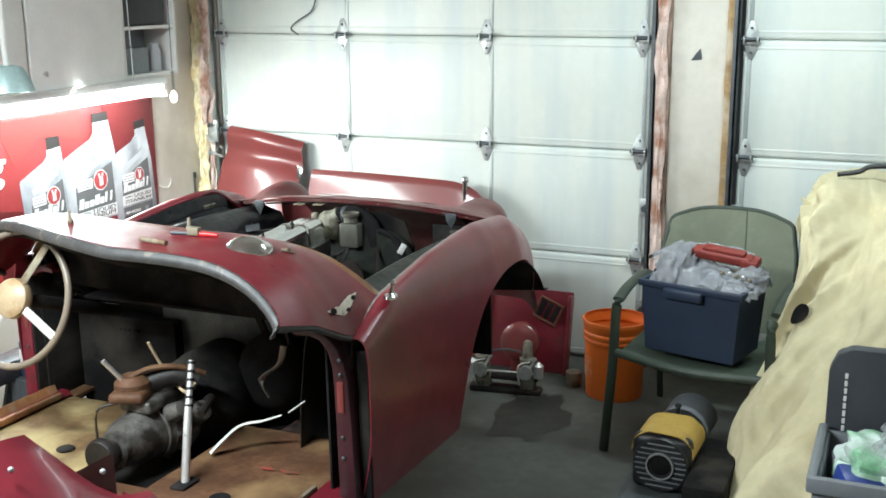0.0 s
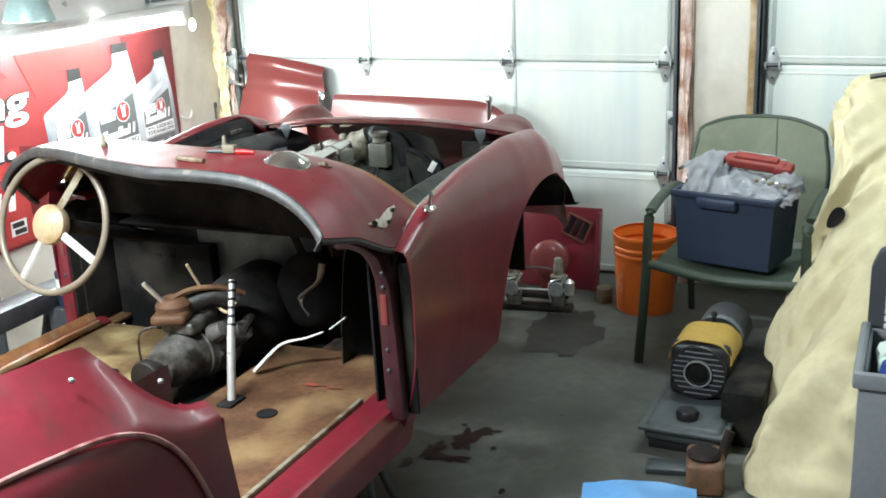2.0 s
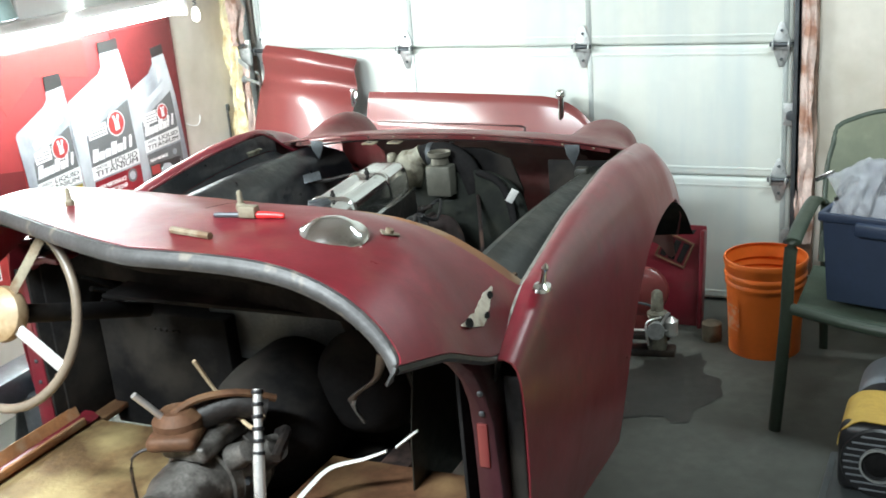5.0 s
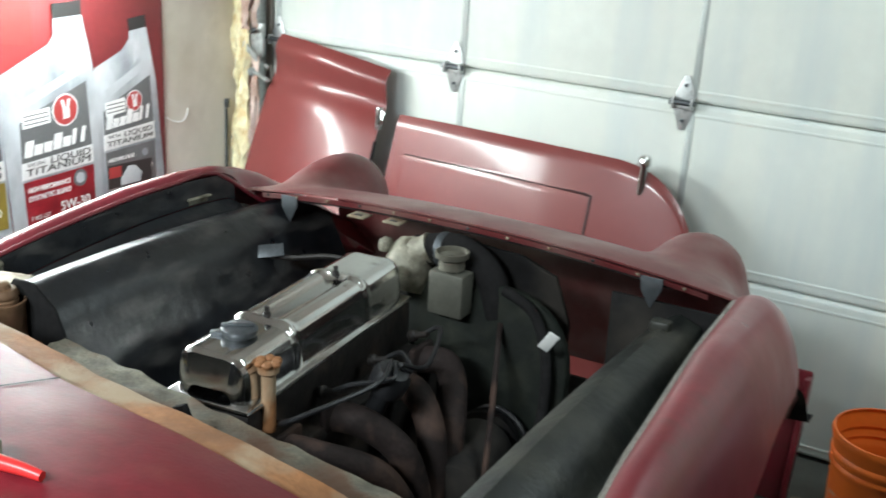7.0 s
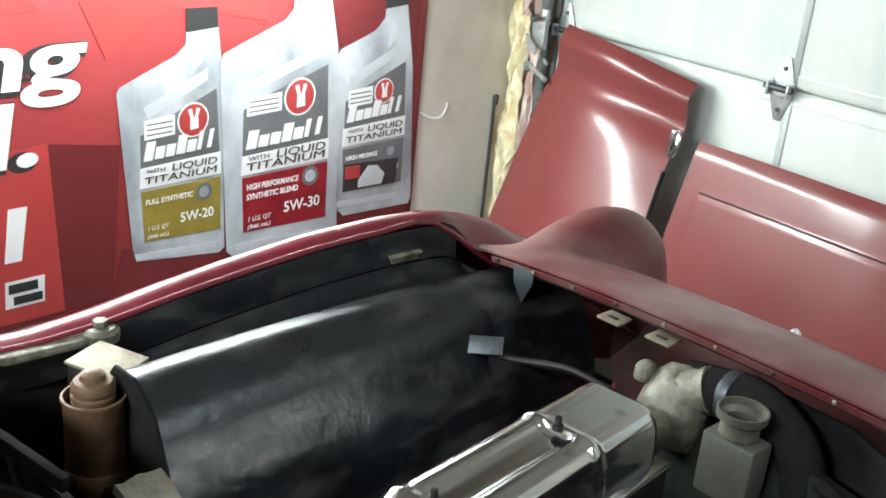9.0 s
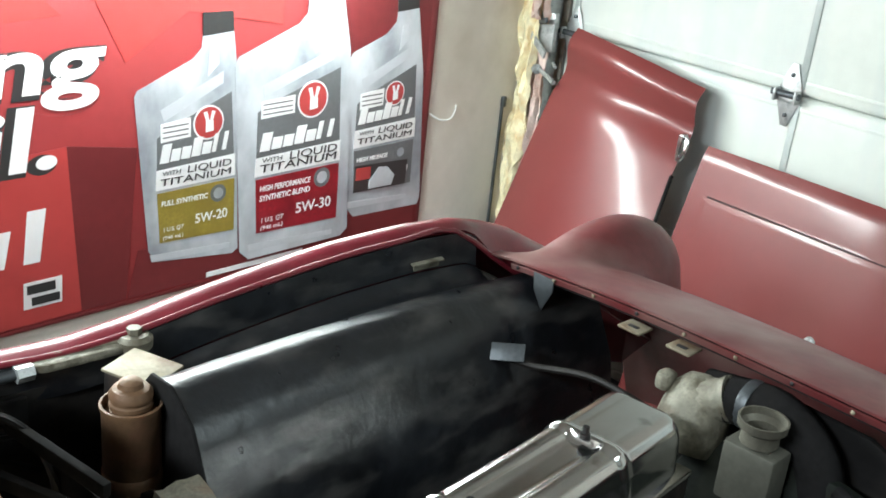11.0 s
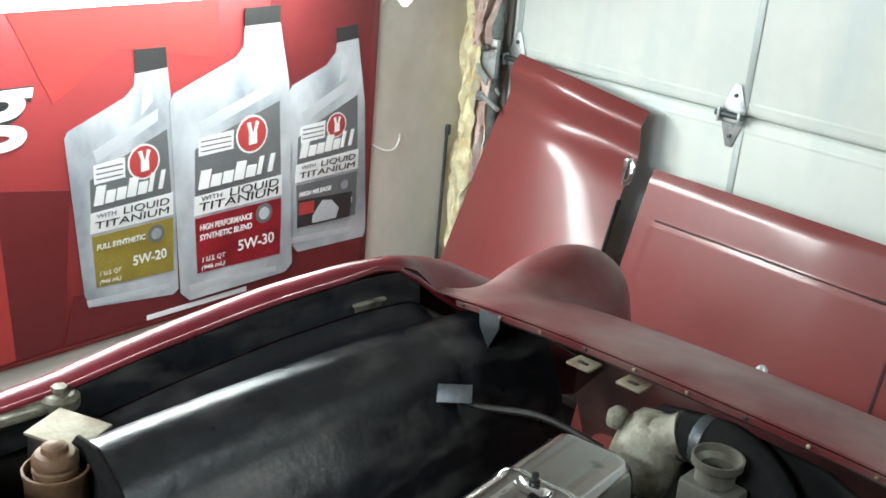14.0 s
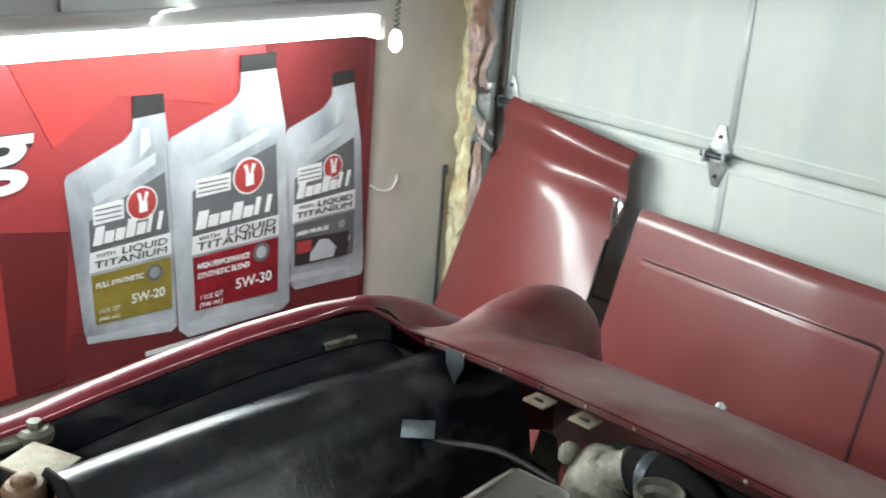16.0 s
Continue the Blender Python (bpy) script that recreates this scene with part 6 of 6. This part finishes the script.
out_p, ridge_p = smooth_path(OUT, 8), smooth_path(RIDGE, 8)


def tarp(a, b):
    i = a * (len(out_p) - 1)
    k = min(int(i), len(out_p) - 2)
    p = out_p[k].lerp(out_p[k + 1], i - k)
    q = ridge_p[k].lerp(ridge_p[k + 1], i - k)
    r = p.lerp(q, b)
    bulge = math.sin(math.pi * b) * (0.05 + 0.03 * math.sin(a * 9))
    ridge = 0.034 * max(0.0, 1 - 3.2 * abs(n3(a * 11 + 0.6 * b, b * 1.1, 9.0))) * math.sin(math.pi * min(1, b * 1.2 + 0.10))
    fold = ridge + 0.030 * math.sin(26 * a + 3 * b + 2.5 * n3(a * 3, b * 2, 5)) * math.sin(math.pi * min(1, b * 1.4 + 0.12)) + 0.05 * n3(a * 6, b * 3.5, 1.0) + 0.015 * n3(a * 22, b * 14, 7)
    return (r.x - 0.5 * bulge - 0.6 * fold, r.y - bulge * 0.5 - 0.8 * fold, max(0.006, r.z + 0.8 * bulge + 0.35 * fold))


# the draped canvas is a coat with collar, lapel and pocket
tp = thing("canvas_coat", "pale tan canvas coat draped in folds to the floor", "tarp")
part("cloth", shell(grid(tarp, 150, 60), 0.004), TAN, tp)
part("cloth_back", shell(grid(lambda a, b: (lambda p: (p.x + 0.85 * b, p.y + 0.02, p.z * (1 - 0.15 * b) + 0.02 * n3(a * 9, b * 5, 3)))(ridge_p[int(a * (len(ridge_p) - 1))]), 60, 12), 0.004), TAN, tp)
part("collar_flap", shell(grid(lambda a, b: (2.43 + 0.16 * a + 0.01 * math.sin(8 * b), 4.40 - 0.10 * b + 0.05 * a, 0.99 - 0.16 * b + 0.03 * math.sin(5 * a + 2)), 14, 12), 0.006), TAN, tp)
part("zip_gap", moved(tube([(0, 0, 0), (0.008, -0.01, -0.05), (0.012, -0.02, -0.09)], 0.007, 8), pose(2.585, 4.27, 0.985)), BLACKP, tp, "black toggle on the canvas")
part("pocket", slab([(0.045 * math.cos(i * math.pi / 10), 0.026 * math.sin(i * math.pi / 10) * (1 + 0.3 * math.cos(i * math.pi / 10))) for i in range(20)], 0.003), SHADE_BLACK, tp, "dark open pocket slit", Matrix.Translation((2.503, 3.789, 0.704)) @ Vector((-0.47, -0.85, 0.23)).to_track_quat("Z", "Y").to_matrix().to_4x4() @ pose(0, 0, 0, 0, 0, 58))
part("lapel", shell(grid(lambda a, b: (2.44 + 0.20 * a + 0.05 * b, 4.30 - 0.20 * a - 0.16 * b, 1.00 - 0.03 * a - 0.30 * b * (1 - 0.4 * a) + 0.018 * math.sin(6 * a + 3 * b)), 16, 16), 0.006), TAN, tp, "folded canvas collar")
solo("black_bar", tube([(2.56, 4.42, 1.115), (2.64, 4.43, 1.13), (2.68, 4.44, 1.15), (2.78, 4.45, 1.155)], 0.010, 8), BLACKP, "black curved bar lying on the canvas coat", "bar")
solo("covered_frame", box(2.85, 3.95, 0.0, 3.5, 4.65, 0.85, 0.02), SHADE_BLACK, "dark object under the canvas coat", "covered object")

bn = thing("grey_tote", "grey plastic tote full of coloured packets", "storage box", pose(2.655, 2.62, 0))
for x0, y0, x1, y1 in ((0, 0, 0.50, 0.02), (0, 0.36, 0.50, 0.38), (0, 0.02, 0.02, 0.36), (0.48, 0.02, 0.50, 0.36)):
    part("side", box(x0, y0, 0.0, x1, y1, 0.60, 0.006), GREYP, bn)
part("base", box(0.02, 0.02, 0, 0.48, 0.36, 0.02, 0.004), GREYP, bn)
part("rim", join(box(-0.015, -0.015, 0.57, 0.515, 0.012, 0.615, 0.008), box(-0.015, 0, 0.57, 0.012, 0.39, 0.615, 0.008)), GREYP, bn)
bb = thing("black_case", "upright dark grey case with a white line of print", "case", pose(2.655, 3.03, 0.0))
part("body", slab([(0, 0), (0.5, 0), (0.5, 0.84), (0.06, 0.84), (0.02, 0.82), (0, 0.77)], 0.05, 0.008), mat("charcoal_case", (0.045, 0.05, 0.06), 0.6, 0, 0.15, 8, 0.1, 200), bb, m=pose(0, 0.05, 0, 90))
for i in range(9):
    part("print_bar", box(0.045, -0.003, 0.565 + i * 0.023, 0.054, 0.0005, 0.582 + i * 0.023, 0.001), WHITEP, bb)
solo("green_packet", crumple(2.82, 2.80, 0.58, 0.12, 0.13, 0.09, 2.0, 0.35), GREENBAG, "green and white crinkled packet in the grey tote", "packet")
solo("white_packet", crumple(2.93, 2.76, 0.68, 0.13, 0.10, 0.08, 6.0, 0.3), BAG, "shiny white packet in the grey tote", "packet")
solo("blue_packet", moved(box(-0.06, -0.05, -0.10, 0.06, 0.05, 0.08, 0.015), pose(2.76, 2.70, 0.53, 8, 10, 20)), mat("deep_blue_card", (0.03, 0.06, 0.30), 0.4), "deep blue carton in the grey tote", "carton")
solo("blue_plastic_sheet", moved(shell(grid(lambda a, b: (0.32 * a, 0.26 * b, 0.02 * math.sin(math.pi * a) + 0.015 * n3(a * 3, b * 3, 2)), 12, 10), 0.01), pose(1.99, 2.28, 0.19, 4, 0, 12)), BLUEP, "light blue plastic sheet on a low box", "plastic sheet")
solo("low_box", box(2.0, 2.33, 0.0, 2.28, 2.56, 0.185, 0.006), GREYP, "low grey box on the floor", "box")

# carburettors and red parts ahead of the car
carb = thing("carburettor_pair", "pair of bright metal carburettors on a dark manifold on the floor", "carburettor", pose(1.17, 4.39, 0, 0, 0, 8))
part("manifold", join(box(-0.17, -0.02, 0.0, 0.17, 0.05, 0.030, 0.008), box(-0.15, 0.0, 0.06, 0.15, 0.04, 0.085, 0.006)), GREASE, carb)
for x in (-0.105, 0.105):
    c = part("carburettor", moved(join(box(-0.035, -0.025, 0.0, 0.035, 0.035, 0.075, 0.010, 3), box(-0.026, -0.03, 0.075, 0.026, 0.03, 0.135, 0.008, 3), lathe([(0.034, 0.130), (0.038, 0.138), (0.038, 0.150), (0.024, 0.158), (0.021, 0.225), (0.012, 0.236), (0.0, 0.238)], 20)), pose(x, 0, 0.028)), ALLOY_W, carb, "bright oxidised alloy carburettor")
    part("float_bowl", moved(lathe([(0.020, 0), (0.025, 0.006), (0.025, 0.060), (0.018, 0.066), (0.006, 0.076)], 16), pose(x + (0.052 if x > 0 else -0.052), -0.012, 0.09)), BRIGHTBAR, c)
    part("throat", moved(lathe([(0.024, 0), (0.026, 0.045), (0.034, 0.048), (0.034, 0.056), (0.022, 0.056)], 18), pose(x, -0.02, 0.130, 90)), ZINC, c)
    part("linkage", tube([(x - 0.03, -0.045, 0.06), (x - 0.036, -0.05, 0.15), (x + 0.02, -0.055, 0.18)], 0.004, 6), BRIGHTBAR, c)
    part("lever", moved(box(-0.006, -0.003, -0.03, 0.006, 0.003, 0.03, 0.001), pose(x + 0.032, -0.045, 0.17, 0, 30)), BRIGHTBAR, c)
    part("return_spring", tube([(x - 0.02 + 0.006 * math.cos(q), -0.05 + 0.006 * math.sin(q), 0.045 + 0.0035 * q) for q in range(0, 22)], 0.0016, 5, 1), DKSTEEL, c)
part("throttle_shaft", tube([(-0.15, -0.03, 0.115), (0.15, -0.03, 0.115)], 0.005, 8), BRIGHTBAR, carb)
part("fuel_pipe", tube([(-0.16, -0.01, 0.165), (-0.05, 0.02, 0.20), (0.06, 0.02, 0.20), (0.155, -0.01, 0.165)], 0.005, 8), DKSTEEL, carb)
solo("round_cover", join(moved(lathe([(0.0, 0.020), (0.05, 0.018), (0.085, 0.010), (0.095, 0.0), (0.095, -0.03), (0.085, -0.035)], 36), pose(1.189, 4.53, 0.206, 82)), box(1.189-0.05, 4.53+0.01, 0.0, 1.189+0.05, 4.53+0.06, 0.206-0.06, 0.01)), RED_PANEL, "round red painted cover standing behind the carburettors", "car part")
rb = thing("red_valance", "dark red body panel with a slotted vent leaning on the door", "car panel", pose(1.175, 4.64, 0.0, -12, 0, 0))
part("panel", join(box(-0.26, 0.0, 0.03, 0.22, 0.012, 0.43, 0.006), box(0.205, -0.05, 0.03, 0.222, 0.012, 0.415, 0.005)), RED, rb)
part("vent_frame", moved(join(box(-0.06, -0.006, -0.055, 0.06, 0.004, -0.047, 0.002), box(-0.06, -0.006, 0.047, 0.06, 0.004, 0.055, 0.002), box(-0.064, -0.006, -0.055, -0.056, 0.004, 0.055, 0.002), box(0.056, -0.006, -0.055, 0.064, 0.004, 0.055, 0.002)), pose(0.10, -0.004, 0.33, 0, 22)), BRONZE, rb)
for i in range(3):
    part("vent_slot", moved(box(-0.012, -0.005, -0.04, 0.012, 0.002, 0.04, 0.002), pose(0.068 + i * 0.033, -0.004, 0.343 - i * 0.013, 0, 22)), SHADE_BLACK, rb)
solo("tin_can", lathe([(0.035, 0), (0.038, 0.005), (0.038, 0.07), (0.03, 0.075)], 20), PALEBOX, "small pale tin by the bucket", "tin", pose(1.44, 4.60, 0.0))

# ---- things on the scuttle ----
def on_car(u, v, z, rx=0, ry=0, rz=0):
    return CAR @ pose(u, v, z, rx, ry, rz)


solo("chrome_dish", shell(lathe([(0.0, 0.034), (0.018, 0.033), (0.036, 0.027), (0.050, 0.016), (0.058, 0.008), (0.066, 0.006), (0.068, 0.001)], 40, False), 0.002), CHROME, "round domed chrome cap lying on the scuttle", "chrome cap", on_car(0.455, -0.152, 1.172, 7, 7))
br = thing("wire_brush", "small brush with a bright red handle on the scuttle", "brush", on_car(0.275, -0.115, 1.186, -2, 2, 8))
part("handle", tube([(0.0, 0, 0.008), (0.03, 0, 0.009), (0.055, 0.0, 0.008)], lambda t: 0.008 - 0.003 * t, 10, 5), BRIGHTRED, br)
part("shank", tube([(-0.09, 0, 0.005), (0.0, 0, 0.008)], 0.005, 8), DKSTEEL, br)
part("bristles", box(-0.035, -0.012, 0.004, 0.0, 0.012, 0.026, 0.003), PALEBOX, br)
solo("spark_plug", lathe([(0.006, 0), (0.010, 0.006), (0.010, 0.016), (0.006, 0.02), (0.005, 0.04), (0.003, 0.044)], 12), PALEBOX, "small pale spark plug standing on the scuttle", "spark plug", on_car(0.215, -0.08, 1.186))
solo("spark_plug", lathe([(0.006, 0), (0.010, 0.006), (0.010, 0.016), (0.006, 0.02), (0.005, 0.04), (0.003, 0.044)], 12), PALEBOX, "small pale spark plug standing on the scuttle", "spark plug", on_car(-0.20, -0.10, 1.184))
solo("tape_measure", moved(box(-0.032, -0.022, -0.014, 0.032, 0.022, 0.014, 0.01, 3), Matrix()), mat("yellow_tape_case", (0.75, 0.50, 0.03), 0.4), "small yellow tape measure on the steering wheel rim", "tape measure", on_car(-0.375, -0.085, 1.168, 0, -8, 0))
solo("steel_bit", tube([(0, 0, 0), (0.10, -0.02, 0.0)], 0.007, 8), PALEBOX, "pale strip of masking tape on the scuttle", "tape", on_car(0.17, -0.235, 1.198))

# ---- the far side of the car ----
sb = thing("sawhorse_sign", "yellow painted board with black lettering blocks on a steel stand", "sign board", pose(-0.62, 2.55, 0))
part("board", box(0, -0.75, 0.61, 0.02, 0.32, 0.845, 0.003), YBOARD, sb)
for i in range(9):
    part("letter_block", box(0.02, -0.55 + i * 0.085, 0.70, 0.0225, -0.50 + i * 0.085, 0.735 + 0.012 * (i % 2), 0.001), BLACKP, sb)
part("lower_rail", box(0, -0.75, 0.50, 0.022, 0.30, 0.545, 0.003), BAN_DARK, sb)
for y in (-0.70, 0.33):
    part("post", join(box(-0.02, y, 0.0, 0.03, y + 0.012, 0.90, 0.002), box(-0.02, y, 0.0, -0.012, y + 0.05, 0.90, 0.002)), DKSTEEL, sb, "perforated dark steel post")
    part("foot", box(-0.18, y - 0.01, 0.0, 0.20, y + 0.03, 0.02, 0.004), DKSTEEL, sb)
    part("clamp", box(-0.03, y - 0.02, 0.87, 0.04, y + 0.035, 0.895, 0.004), ZINC, sb)
stool = thing("work_seat", "rolling work seat with a pale grey vinyl cushion", "stool", pose(-0.16, 2.05, 0, 0, 0, -18))
part("cushion", crumple(0, 0, 0.50, 0.20, 0.24, 0.05, 1.0, 0.05), VINYLSEAT, stool)
part("seat_board", box(-0.18, -0.22, 0.43, 0.18, 0.22, 0.455, 0.008), BLACKP, stool)
for x in (-0.15, 0.15):
    for y in (-0.19, 0.19):
        part("leg", tube([(x, y, 0.43), (x * 1.1, y * 1.1, 0.0)], 0.014, 8), DKSTEEL, stool)
bh = thing("black_bench", "black plastic sawhorse standing by the wall", "sawhorse", pose(-0.22, 2.62, 0))
part("top", box(-0.06, -0.35, 0.44, 0.05, 0.25, 0.52, 0.01), DKSTEEL, bh)
for y in (-0.30, 0.20):
    for s in (-1, 1):
        part("leg", tube([(0.03 * s, y, 0.46), (0.20 * s, y + 0.03, 0.0)], 0.022, 8, flat=0.5), DKSTEEL, bh)
jug = thing("blue_bottle", "small dark blue bottle with a white label on the bench", "bottle", pose(-0.14, 2.80, 0.0))
part("body", lathe([(0.04, 0.45), (0.042, 0.46), (0.042, 0.58), (0.02, 0.61), (0.018, 0.65)], 18), NAVY, jug)
part("label", lathe([(0.0425, 0.50), (0.0425, 0.56)], 18, False), WHITEP, jug)
part("stand", box(-0.06, -0.06, 0.0, 0.06, 0.06, 0.45, 0.006), DKSTEEL, jug)
